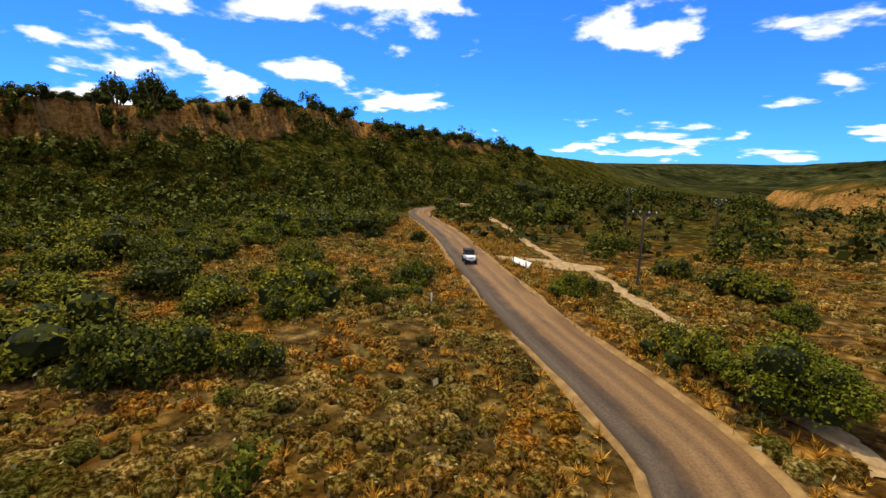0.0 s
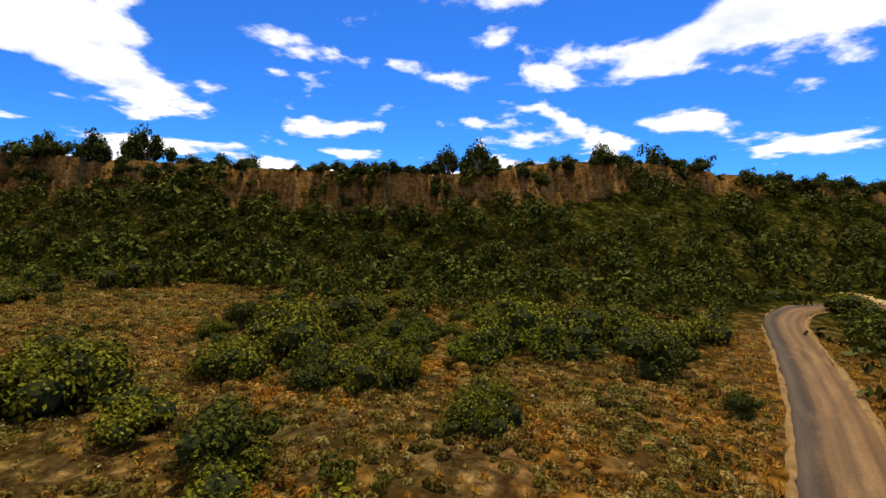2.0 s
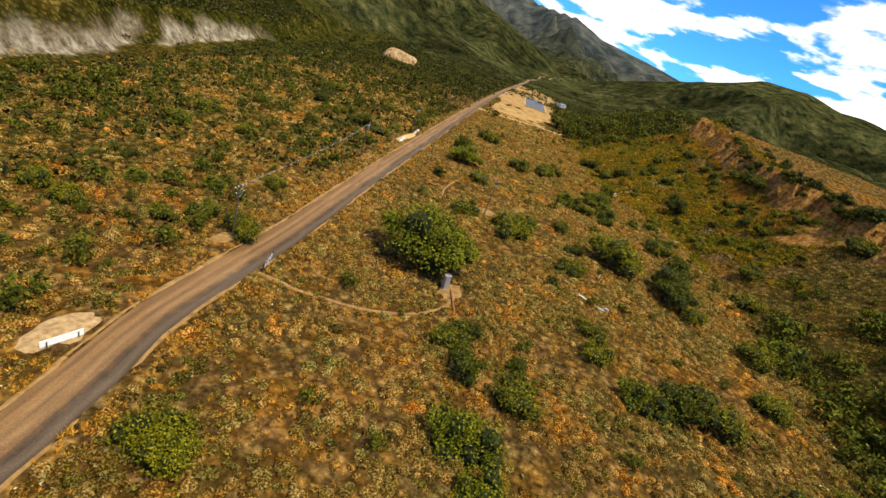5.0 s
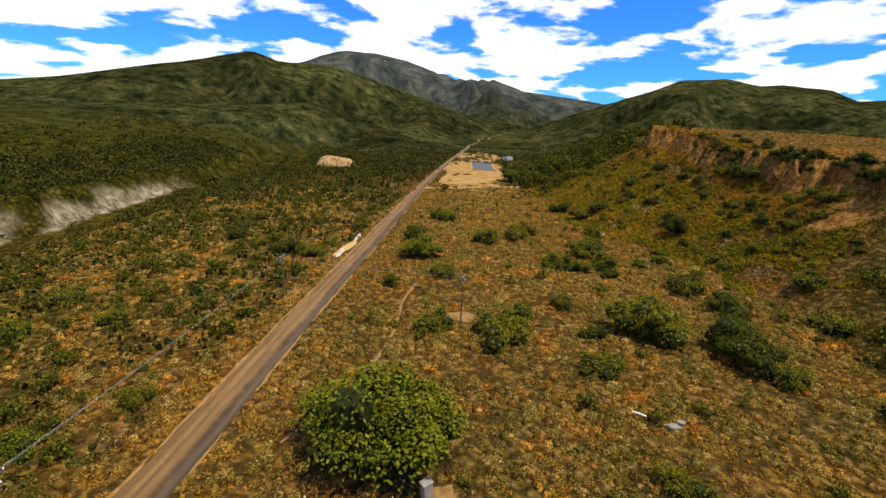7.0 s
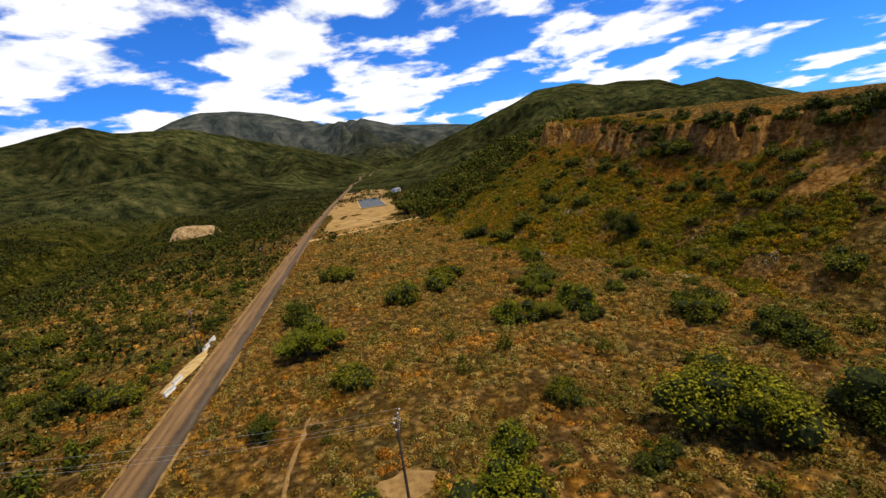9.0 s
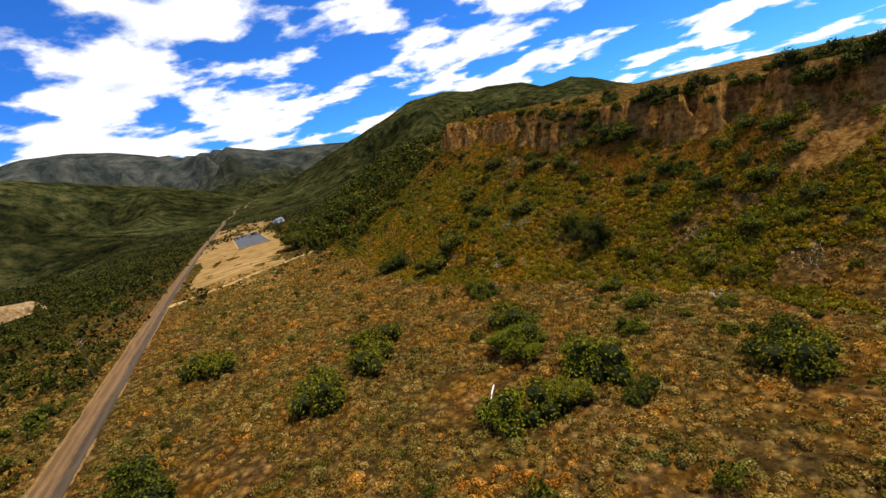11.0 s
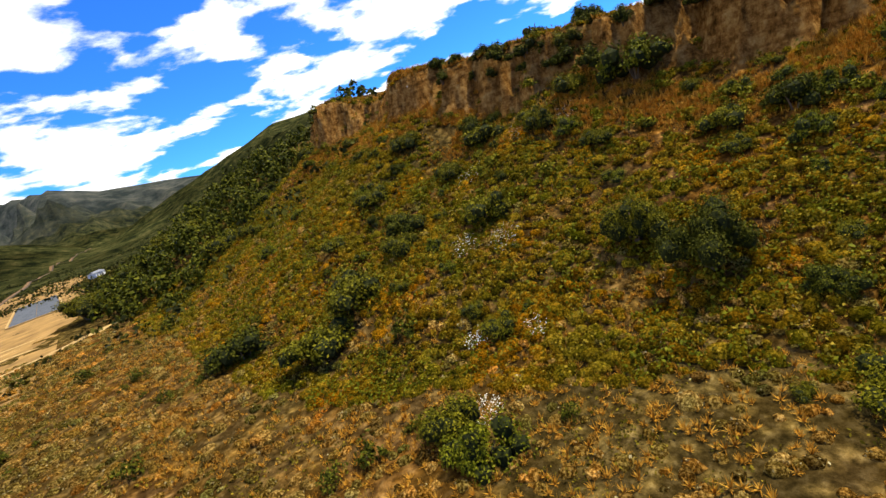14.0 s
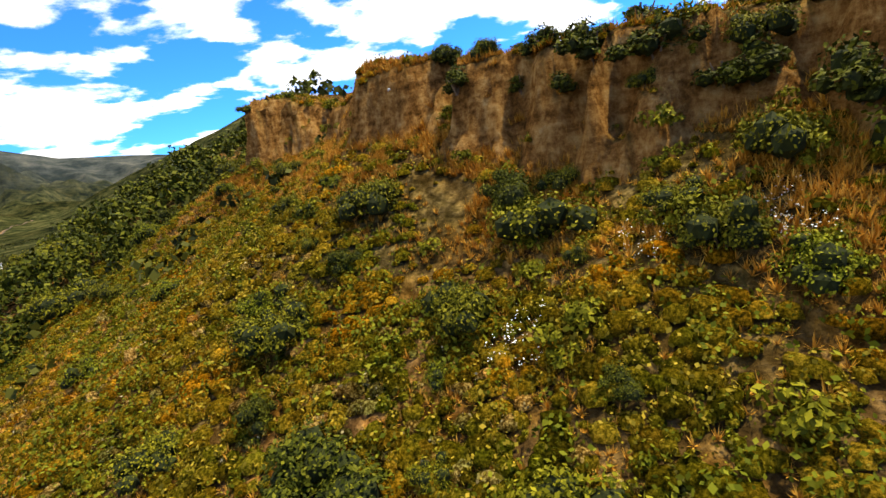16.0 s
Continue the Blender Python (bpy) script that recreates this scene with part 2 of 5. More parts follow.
M_DIRT = plain("pale_dirt", (0.1200, 0.0640, 0.0210), (0.2600, 0.1560, 0.0560), 1.1, 0.95, bump=0.5)
M_SAND = plain("bright_sand", (0.2550, 0.1512, 0.0493), (0.4650, 0.3312, 0.1450), 0.7, 0.95, bump=0.4)
M_SLAB = plain("grey_concrete", (0.13, 0.115, 0.095), (0.27, 0.245, 0.21), 2.2, 0.9)
M_CONC = plain("weathered_concrete", (0.42, 0.40, 0.36), (0.64, 0.62, 0.57), 2.2, 0.85)


def road_material():
    m = Mat("dusty_asphalt", 0.85)
    side = m.attr("lane")[0]                                # 0 at the bare asphalt edge, 1 at the dusty edge
    along = m.noise(0.5, 6, 0.6)
    cross = m.n.new("ShaderNodeCombineXYZ")
    m.l.new(side, cross.inputs[0])
    m.l.new(m.noise(0.03, 2), cross.inputs[1])
    track = m.n.new("ShaderNodeTexNoise")
    track.inputs["Scale"].default_value, track.inputs["Detail"].default_value = 7.0, 5.0
    m.l.new(cross.outputs[0], track.inputs["Vector"])
    grain = m.noise(9, 5, 0.7)
    tar = m.ramp(grain, (0.3, (0.0360, 0.0266, 0.0186)), (0.7, (0.0840, 0.0608, 0.0409)))
    dust = m.ramp(grain, (0.3, (0.1250, 0.0640, 0.0230)), (0.7, (0.2250, 0.1280, 0.0500)))
    wob = m.mix(0.22, side, along)
    mask = m.ramp(wob, (0.34, 0.04), (0.45, 0.75), (0.57, 0.60), (0.66, 0.92))
    c = m.mix(mask, tar, dust)
    c = m.mix(1.0, c, m.ramp(track.outputs[0], (0.34, (0.62, 0.60, 0.60)), (0.64, (1.25, 1.25, 1.25))), "MULTIPLY")
    m.color(c).bump(grain, 0.25, 0.02)
    return m.m


M_ROAD = road_material()

# ---- terrain: one height function for the whole valley ----
def _hash(i, j, seed):
    n = (i.astype(np.int64) * 374761393 + j.astype(np.int64) * 668265263 + seed * 1442695041) & 0xFFFFFFFF
    n = ((n ^ (n >> 13)) * 1274126177) & 0xFFFFFFFF
    return ((n ^ (n >> 16)) & 0xFFFF) / 65535.0


def vnoise(x, y, seed=0):
    """Smooth value noise, 0 to 1, one cell a unit."""
    x, y = np.asarray(x, float), np.asarray(y, float)
    i, j = np.floor(x), np.floor(y)
    u, v = x - i, y - j
    u, v = u * u * (3 - 2 * u), v * v * (3 - 2 * v)
    i, j = i.astype(np.int64), j.astype(np.int64)
    a, b = _hash(i, j, seed), _hash(i + 1, j, seed)
    c, d = _hash(i, j + 1, seed), _hash(i + 1, j + 1, seed)
    return (a * (1 - u) + b * u) * (1 - v) + (c * (1 - u) + d * u) * v


def fbm(x, y, octaves=4, seed=0):
    total, amp, norm = 0.0, 1.0, 0.0
    for k in range(octaves):
        total = total + amp * vnoise(x * 2.03 ** k, y * 2.03 ** k, seed + 17 * k)
        norm, amp = norm + amp, amp * 0.5
    return total / norm


def smooth(a, b, x):
    t = np.clip((x - a) / (b - a), 0, 1)
    return t * t * (3 - 2 * t)


# rim of the mesa: y, x of the edge, height of the top, share of the drop that is sheer, x of the talus toe
RIM_UP = [
    (-900, -520, 30, .10, -330), (-560, -330, 30, .10, -170), (-400, -172, 30, .08, -72), (-320, -128, 33, .05, -46), (-270, -122, 33, .06, -44), (-235, -124, 36, .12, -52),
    (-212, -121, 40, .22, -56), (-200, -118, 41, .21, -56), (-184, -123, 35.5, .12, -56), (-168, -123, 36, .12, -57), (-158, -119, 38.5, .18, -58), (-140, -121, 35, .19, -60), (-120, -124, 32, .22, -64),
    (-100, -127, 31, .27, -74), (-80, -131, 31, .28, -86)]
RIM_DOWN = [
    (-50, -136, 29.5, .28, -92), (0, -140, 28, .30, -98), (60, -140, 27, .36, -102),
    (115, -140, 27, .42, -104), (150, -158, 33, .26, -110), (180, -176, 36, .18, -116), (240, -188, 33, .12, -126),
    (310, -165, 25, .1, -118), (450, -215, 24, .1, -150), (820, -320, 22, .1, -240), (1500, -520, 20, .1, -400)]
RIM = np.array(RIM_UP + RIM_DOWN)
# bluff of the river bed: y, x of its foot, height of its top
BLUFF = np.array([
    (-900, 260, 16), (-400, 190, 15), (-260, 165, 14), (-200, 148, 13), (-165, 150, 10), (-131, 142, 13), (-71, 127, 16), (-27, 116, 17),
    (5, 108, 17), (80, 118, 15), (180, 118, 15), (260, 92, 15), (330, 18, 13), (357, 0, 14), (421, -39, 14), (500, -72, 12), (575, -96, 10), (700, -60, 8), (900, 100, 8)])
# far hills, layer by layer: bearing from +y towards +x, elevation of the ridge, its distance, start of the rise
HILLS = [np.array(rows, float) for rows in (
    [(0, 1.2, 1500, 600), (40, 3, 1200, 300), (90, 2, 1300, 300), (118, .9, 1200, 420), (128, -1, 1200, 600), (232, -1, 1500, 600), (270, 1.2, 1500, 600), (315, .7, 1900, 800), (335, .6, 2100, 900), (351, .7, 1900, 800), (360, 1.2, 1500, 600)],
    [(0, -9, 1150, 420), (112, -4, 1150, 420), (122, .6, 1150, 420), (135, 2.6, 1150, 420), (140.6, 4.0, 1150, 420), (146.4, 5.3, 1150, 440), (149.8, 6.3, 1200, 460), (152.1, 6.8, 1200, 480), (154.2, 6.0, 1250, 480), (161.3, 6.0, 1300, 520), (165.4, 4.9, 1350, 560),
     (171.5, 3.2, 1400, 640), (178, 1.0, 1450, 800), (182, -.9, 1500, 900), (188, -6, 1500, 900), (360, -9, 1500, 900)],
    [(0, -9, 3400, 1500), (146, 1, 3400, 1500), (156.5, 5.7, 3400, 1500), (159.8, 6.9, 3400, 1500), (162.8, 7.6, 3400, 1500), (166.4, 7.7, 3400, 1500), (169.4, 7.0, 3300, 1500), (173.2, 6.0, 3200, 1500), (175.8, 5.3, 3000, 1500), (179.8, 5.4, 2600, 1300), (183.8, 4.2, 2600, 1300),
     (188.5, 3.7, 2600, 1300), (192.8, 3.0, 2600, 1300), (202, 1, 2600, 1300), (215, -9, 2600, 1300), (360, -9, 2600, 1300)],
    [(0, -9, 1500, 560), (178, -6, 1500, 900), (182, -1.2, 1500, 800), (187, .8, 1500, 700), (192.8, 3.0, 1450, 600), (195.8, 3.9, 1400, 560), (200.3, 5.5, 1400, 520), (204.2, 5.8, 1400, 500), (207.4, 5.1, 1400, 480), (210.6, 5.0, 1400, 460), (213.7, 4.5, 1400, 440),
     (215.7, 3.5, 1400, 440), (218.7, 3.9, 1400, 440), (221.1, 3.1, 1400, 440), (225, 1.5, 1500, 480), (232, -1, 1500, 500), (245, -6, 1500, 600), (360, -9, 1500, 600)],
    [(0, -9, 720, 330), (124, -6, 720, 330), (130, -.5, 720, 330), (140, .7, 720, 330), (150, 1.0, 740, 340), (158.9, 1.8, 760, 350), (164.7, .5, 800, 420), (171, -.9, 850, 480), (177.7, -1.7, 900, 560), (181, -5, 900, 600), (360, -9, 900, 600)])]
ROAD = [(-60, -1400), (0, -900), (10, -620), (14, -420), (14, -260), (12.5, -180), (9.6, -70), (8.4, -20), (7.2, 13), (6.5, 31), (6.6, 48), (6.4, 60), (4.6, 71), (3.6, 81),
        (6.0, 91), (10.5, 99), (12.2, 104), (10.3, 108), (4.4, 112.2), (-4.2, 117.4), (-16.5, 125.7), (-29, 134.5), (-44, 145), (-60, 155), (-71, 161.5), (-80, 168), (-88, 177), (-93, 190), (-94, 205)]


def road_distance(x, y):
    """Distance to the road's middle line."""
    best = np.full(np.broadcast(x, y).shape, 1e9)
    for (ax, ay), (bx, by) in zip(ROAD[:-1], ROAD[1:]):
        dx, dy = bx - ax, by - ay
        t = np.clip(((x - ax) * dx + (y - ay) * dy) / (dx * dx + dy * dy), 0, 1)
        best = np.minimum(best, np.hypot(x - ax - t * dx, y - ay - t * dy))
    return best


def height(x, y):
    x, y = np.asarray(x, float), np.asarray(y, float)
    floor = -0.4 + 0.9 * (fbm(x / 22, y / 22, 3, 3) - 0.5) * smooth(5, 12, road_distance(x, y)) - 7.0 * smooth(-78, -6, x - np.interp(y, BLUFF[:, 0], BLUFF[:, 1]))
    floor = floor + 0.35 * smooth(9, 4, road_distance(x, y))
    # mesa
    yw = y + 14 * (vnoise(x / 30, y / 30, 5) - 0.5)
    rim, top, sheer, toe = (np.interp(yw, RIM[:, 0], RIM[:, n]) for n in (1, 2, 3, 4))
    rib = np.abs(vnoise(y / 7.5, y * 0 + 0.5, 8) * 2 - 1)
    gully = 8.5 * (rib - 0.5) + 9 * (vnoise(y / 23, y * 0 + 2.5, 9) - 0.5) + 6.5 * (np.abs(vnoise(y / 3.1, x / 6, 11) * 2 - 1) - 0.5)
    s = x - rim + gully * smooth(30, 6, np.abs(x - rim))
    s = s + 4.2 * (fbm(x / 2.6, y / 3.4, 3, 13) - .5) + 1.7 * (np.abs(vnoise(y / 1.5, x / 5, 14) * 2 - 1) - .5)
    drop = top * sheer * (0.45 + 1.1 * vnoise(y / 15, y * 0 + 4.5, 19))
    step = smooth(-0.5, 6.0, s)
    cliff = (step + 0.05 * np.sin(step * 19 + 2 * vnoise(y / 6, x / 6, 15)) * smooth(0, .15, step) * smooth(1, .85, step)) * drop
    u = np.clip((x - rim - 6) / (toe - rim - 6), 0, 1)
    talus = (top - drop) * (1 - (1 - u) ** 1.05)
    slope_noise = 3.0 * (fbm(x / 26, y / 18, 3, 21) - 0.5) * smooth(0, .25, u) * smooth(1.0, .7, u)
    mesa = top - cliff - talus + slope_noise + 1.0 * (fbm(x / 16, y / 16, 2, 31) - .5) * (s < 0) - 0.012 * np.clip(-s, 0, 600)
    z = floor + np.maximum(mesa, 0)
    # river bluff and the bench above it
    foot, high = (np.interp(y + 18 * (vnoise(x / 40, y / 40, 41) - .5), BLUFF[:, 0], BLUFF[:, n]) for n in (1, 2))
    foot = foot + 16 * (fbm(y / 34, y * 0 + .5, 3, 43) - .5)
    b = x - foot
    rise = (0.55 * smooth(0, 13, b + 5 * (fbm(x / 7, y / 7, 3, 44) - .5)) + 0.45 * smooth(12, 60, b + 16 * (vnoise(x / 18, y / 18, 49) - .5))) * (high + 7) + np.clip(b - 15, 0, 900) * 0.018 * smooth(220, 60, y) - np.clip(b - 70, 0, 900) * 0.03 * smooth(220, 320, y)
    z = z + rise + 2.5 * (fbm(x / 30, y / 30, 3, 45) - .5) * smooth(6, 40, b)
    # far hills
    rx, ry = x + 24, y - 40
    r, az = np.hypot(rx, ry), np.degrees(np.arctan2(rx, ry))
    az = az + 1.6 * (fbm(x / 260, y / 260, 3, 51) - .5) * smooth(300, 900, r)
    az = (az + 180) % 360 - 180
    az = az % 360
    spur = 1 - np.abs(fbm(x / 420, y / 420, 3, 61) * 2 - 1)
    crag = 1 - np.abs(fbm(x / 170, y / 170, 3, 63) * 2 - 1)
    hill = np.zeros(np.broadcast(x, y).shape)
    for n, rows in enumerate(HILLS):
        el, far, near = (np.interp(az, rows[:, 0], rows[:, k]) for k in (1, 2, 3))
        t = np.clip((r - near) / (far - near), 0, 1)
        full = np.maximum(33 + far * np.tan(np.radians(el)), 0)
        rise_ = (0.45 * t + 0.55 * t ** 1.7) * (1 - (.9 if n else .25) * smooth(far, far * 1.5, r))
        one = full * rise_ * (1 + (1.9 * (spur - .84) + 1.5 * (crag - .84)) * smooth(0, .10, t) * smooth(.95, .55, t)) + (0 if n == 2 else .03) * full * (spur - .75) * smooth(.6, .9, t)
        hill = np.maximum(hill, one)
    return z * (1 - smooth(8, 45, hill) * .8) + hill

def link_mesh(name, verts, faces, mats, parent=None, label="", mat_index=None, smooth=False):
    me = bpy.data.meshes.new(name)
    me.from_pydata([tuple(v) for v in verts], [], [tuple(f) for f in faces])
    for mt in mats if isinstance(mats, (list, tuple)) else [mats]:
        me.materials.append(mt)
    if mat_index is not None:
        me.polygons.foreach_set("material_index", np.asarray(mat_index, np.int32))
    if smooth:
        me.polygons.foreach_set("use_smooth", np.ones(len(me.polygons), bool))
    me.update()
    ob = new(name, me)
    if parent:
        ob.parent = parent
    if label:
        ob["label"] = label
    return ob


def part(name, bm, material, parent, label=""):
    me = bpy.data.meshes.new(name)
    bm.to_mesh(me)
    bm.free()
    me.materials.append(material)
    ob = new(name, me)
    ob.parent = parent
    if label:
        ob["label"] = label
    return ob


def fast_mesh(name, verts, faces, material):
    """A mesh object from numpy arrays; all faces have the same number of corners."""
    me = bpy.data.meshes.new(name)
    n, k = faces.shape
    me.vertices.add(len(verts))
    me.vertices.foreach_set("co", verts.astype(np.float32).ravel())
    me.loops.add(n * k)
    me.loops.foreach_set("vertex_index", faces.astype(np.int32).ravel())
    me.polygons.add(n)
    me.polygons.foreach_set("loop_start", np.arange(0, n * k, k, dtype=np.int32))
    me.update(calc_edges=True)
    me.materials.append(material)
    return new(name, me)


def ground_z(x, y):
    return float(height(np.array([float(x)]), np.array([float(y)]))[0])


# ---- ground: one sheet to the horizon ----
def axis(lo, hi, step, reach, grow=1.09):
    mid = np.arange(lo, hi + step / 2, step)
    out, s, p = [], step, hi
    while p < reach:
        s *= grow
        p += s
        out.append(p)
    low, s, p = [], step, lo
    while p > -reach:
        s *= grow
        p -= s
        low.append(p)
    return np.array(low[::-1] + list(mid) + out)


gx, gy = axis(-205, 150, 1.7, 4400, 1.05), axis(-300, 250, 1.35, 4400, 1.05)
gy = np.unique(np.concatenate([gy[(gy < -208) | (gy > -62)], np.arange(-208, -62, .75)]))
gx = np.unique(np.concatenate([gx[(gx < -151) | (gx > -104)], np.arange(-151, -104, .7)]))
GX, GY = np.meshgrid(gx, gy)
GZ = height(GX, GY)
GZ = GZ + 0.25 * (vnoise(GX / 2.3, GY / 2.3, 71) - .5) * smooth(3.5, 6, road_distance(GX, GY)) * (np.hypot(GX + 40, GY) < 420)
nx, ny = len(gx), len(gy)
gi = np.arange(nx * ny).reshape(ny, nx)
quads = np.stack([gi[:-1, :-1], gi[:-1, 1:], gi[1:, 1:], gi[1:, :-1]], -1).reshape(-1, 4)
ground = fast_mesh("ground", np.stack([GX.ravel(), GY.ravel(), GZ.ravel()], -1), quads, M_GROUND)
tagged(ground, "dry scrub-covered valley floor with mesa slopes, bluffs and far mountains", "ground", kind="structure")
dzx, dzy = np.gradient(GZ, gx, axis=1), np.gradient(GZ, gy, axis=0)
steep = np.hypot(dzx, dzy)
dist = np.hypot(GX + 24, GY - 40)
rock = smooth(0.88, 1.35, steep + .8 * (fbm(GX / 5, GY / 3, 3, 81) - .5)) * (GX < 60) * (dist < 600)
scar = np.exp(-(((GX + 119) / 10) ** 2 + ((GY + 63 + .35 * (GX + 119)) / 6.0) ** 2) ** 2)
rock = np.maximum(rock, scar * .9)
bank = smooth(.22, .5, steep) * smooth(240, 290, GY) * (GY < 640) * (GX > -150) * (GX < 140) * smooth(.30, .42, fbm(GX / 26, GY / 26, 3, 83))
rock = np.maximum(rock, bank * (np.abs(GX - np.interp(GY, BLUFF[:, 0], BLUFF[:, 1]) - 12) < 30))
green = np.clip(.75 * smooth(-70, -110, GX) * smooth(-30, 60, GY) + .70 * smooth(18, 55, GX) + .3 * smooth(105, 150, GX) + .5 * smooth(-75, -100, GX) * smooth(-60, -10, GY) + .8 * smooth(135, 200, GY) + .8 * smooth(-230, -330, GY), 0, 1) * (1 - rock)
woods = smooth(380, 640, dist) * (1 - rock)
cheek = GZ + 7
pale = smooth(0.14, 0.34, steep) * (GX > 85) * (GY < 200) * (GX < 330) * (dist < 800) * smooth(-205, -165, GY) * smooth(60, -10, GY) * smooth(.2, .36, fbm(GX / 16, GY / 26, 3, 83)) * smooth(8, 3, cheek - 10 * smooth(200, 300, GY) - 4 * smooth(-300, -350, GY) + 11 * (fbm(GX / 12, GY / 12, 3, 85) - .5))
lay = np.stack([rock, green * (1 - pale), pale, np.ones_like(pale)], -1).astype(np.float32)
att = ground.data.color_attributes.new("cover", "FLOAT_COLOR", "POINT")
att.data.foreach_set("color", lay.ravel())
wat = ground.data.color_attributes.new("woods", "FLOAT_COLOR", "POINT")
# strength of the painted haze, growing with distance alone
far_haze = smooth(1500, 2600, dist)
wat.data.foreach_set("color", np.stack([woods, far_haze, 0 * woods, 0 * woods + 1], -1).astype(np.float32).ravel())
ground.data.polygons.foreach_set("use_smooth", np.ones(len(ground.data.polygons), bool))


# ---- road and tracks ----
def curve_points(pts, step=2.0):
    """Evenly spaced points on a smooth curve through pts."""
    P = [np.array(p, float) for p in pts]
    P = [2 * P[0] - P[1]] + P + [2 * P[-1] - P[-2]]
    out = []
    for a, b, c, d in zip(P[:-3], P[1:-2], P[2:-1], P[3:]):
        n = max(2, int(np.linalg.norm(c - b) / step))
        for t in np.arange(n) / n:
            out.append(0.5 * (2 * b + (c - a) * t + (2 * a - 5 * b + 4 * c - d) * t ** 2 + (3 * b - a - 3 * c + d) * t ** 3))
    out.append(P[-2])
    return np.array(out)


def ribbon(name, pts, offsets, lifts, material, ragged=0.0, step=1.6, seed=0, lane=False, own=True, broken=0.0):
    c = curve_points(pts, step)
    d = np.gradient(c, axis=0)
    d /= np.linalg.norm(d, axis=1)[:, None]
    nrm = np.stack([-d[:, 1], d[:, 0]], -1)
    k, rows = len(offsets), []
    for j, (o, l) in enumerate(zip(offsets, lifts)):
        edge = abs(2 * j / (k - 1) - 1)
        wob = ragged * edge * (vnoise(np.arange(len(c)) * step / 1.7, np.full(len(c), j + .5), 90 + seed) - .5) * 2
        p = c + nrm * (o + wob * np.sign(o))[:, None]
        ref = height(p[:, 0], p[:, 1]) if own else height(c[:, 0], c[:, 1])
        gap = broken * smooth(.42, .62, fbm(np.arange(len(c)) * step / 9, np.full(len(c), .5), 3, 60 + seed))
        rows.append(np.column_stack([p, ref + l - gap]))
    V = np.stack(rows, 1).reshape(-1, 3)
    idx = np.arange(len(c) * k).reshape(len(c), k)
    F = np.stack([idx[:-1, :-1], idx[:-1, 1:], idx[1:, 1:], idx[1:, :-1]], -1).reshape(-1, 4)[:, ::-1]
    ob = fast_mesh(name, V, F, material)
    ob.data.polygons.foreach_set("use_smooth", np.ones(len(ob.data.polygons), bool))
    if lane:
        a = ob.data.color_attributes.new("lane", "FLOAT_COLOR", "POINT")
        w = np.tile(np.linspace(1, 0, k), len(c)).astype(np.float32)
        a.data.foreach_set("color", np.repeat(w, 4))
    return ob


# offsets run from the dusty verge (river side) to the bare edge (mesa side)
road = ribbon("road", ROAD, [-2.75, -2.6, -1.7, -0.8, 0, 0.8, 1.7, 2.35, 2.5], [-0.12, 0.16, 0.20, 0.23, 0.24, 0.22, 0.19, 0.15, -0.12], M_ROAD, 0.16, lane=True, own=False)
tagged(road, "narrow dusty brown country road, one edge bare asphalt", "road", kind="structure")
for nm, off in (("river", (-3.5, -3.2, -2.95, -2.6)), ("mesa", (2.35, 2.55, 2.75, 2.95))):
    v = ribbon("road_verge", ROAD[4:], off, [-0.15, 0.2, 0.26, 0.08] if nm == "river" else [0.06, 0.17, 0.13, -0.15], M_DIRT, 0.55, seed=5 if nm == "river" else 9, own=False, broken=0.20)
    tagged(v, "low pale earth berm along the road", "verge", kind="structure")
M_TRACK = plain("trodden_pale_earth", (0.150, 0.088, 0.036), (0.370, 0.255, 0.125), 1.6, .95, bump=.5)
TRACKS = [([(-25, 136.6), (-22, 141), (-17.5, 142.5), (-12, 139.5), (-6, 134.5), (2, 127.5), (9, 121), (15, 114)], .95, M_TRACK), ([(-19, 143), (-27, 149), (-38, 158), (-50, 168), (-62, 177)], 0.7, M_TRACK),
          ([(3.5, 44.5), (-4.6, 43.4), (-13, 41), (-19, 37), (-22.5, 31), (-22.6, 25)], 0.34, M_DIRT), ([(-3, 21), (-6, 12), (-8.8, 0), (-9.6, -12), (-8.6, -26), (-9.5, -38)], 0.3, M_DIRT),
          ([(12, -200), (-10, -212), (-46, -233)], 2.0, M_SAND), ([(-93, 196), (-101, 203), (-112, 206)], 3.5, M_SAND), ([(60, -165), (95, -185), (122, -205), (132, -240)], 1.4, M_DIRT)]
for n, (pts, half, mt) in enumerate(TRACKS):
    tk = ribbon("dirt_track", pts, [-half, -half * .5, 0, half * .5, half], [-0.05, 0.13, 0.15, 0.13, -0.05], mt, half * .85, .7, seed=20 + n)
    tagged(tk, "pale bare-earth track through the scrub", "dirt track", kind="structure")


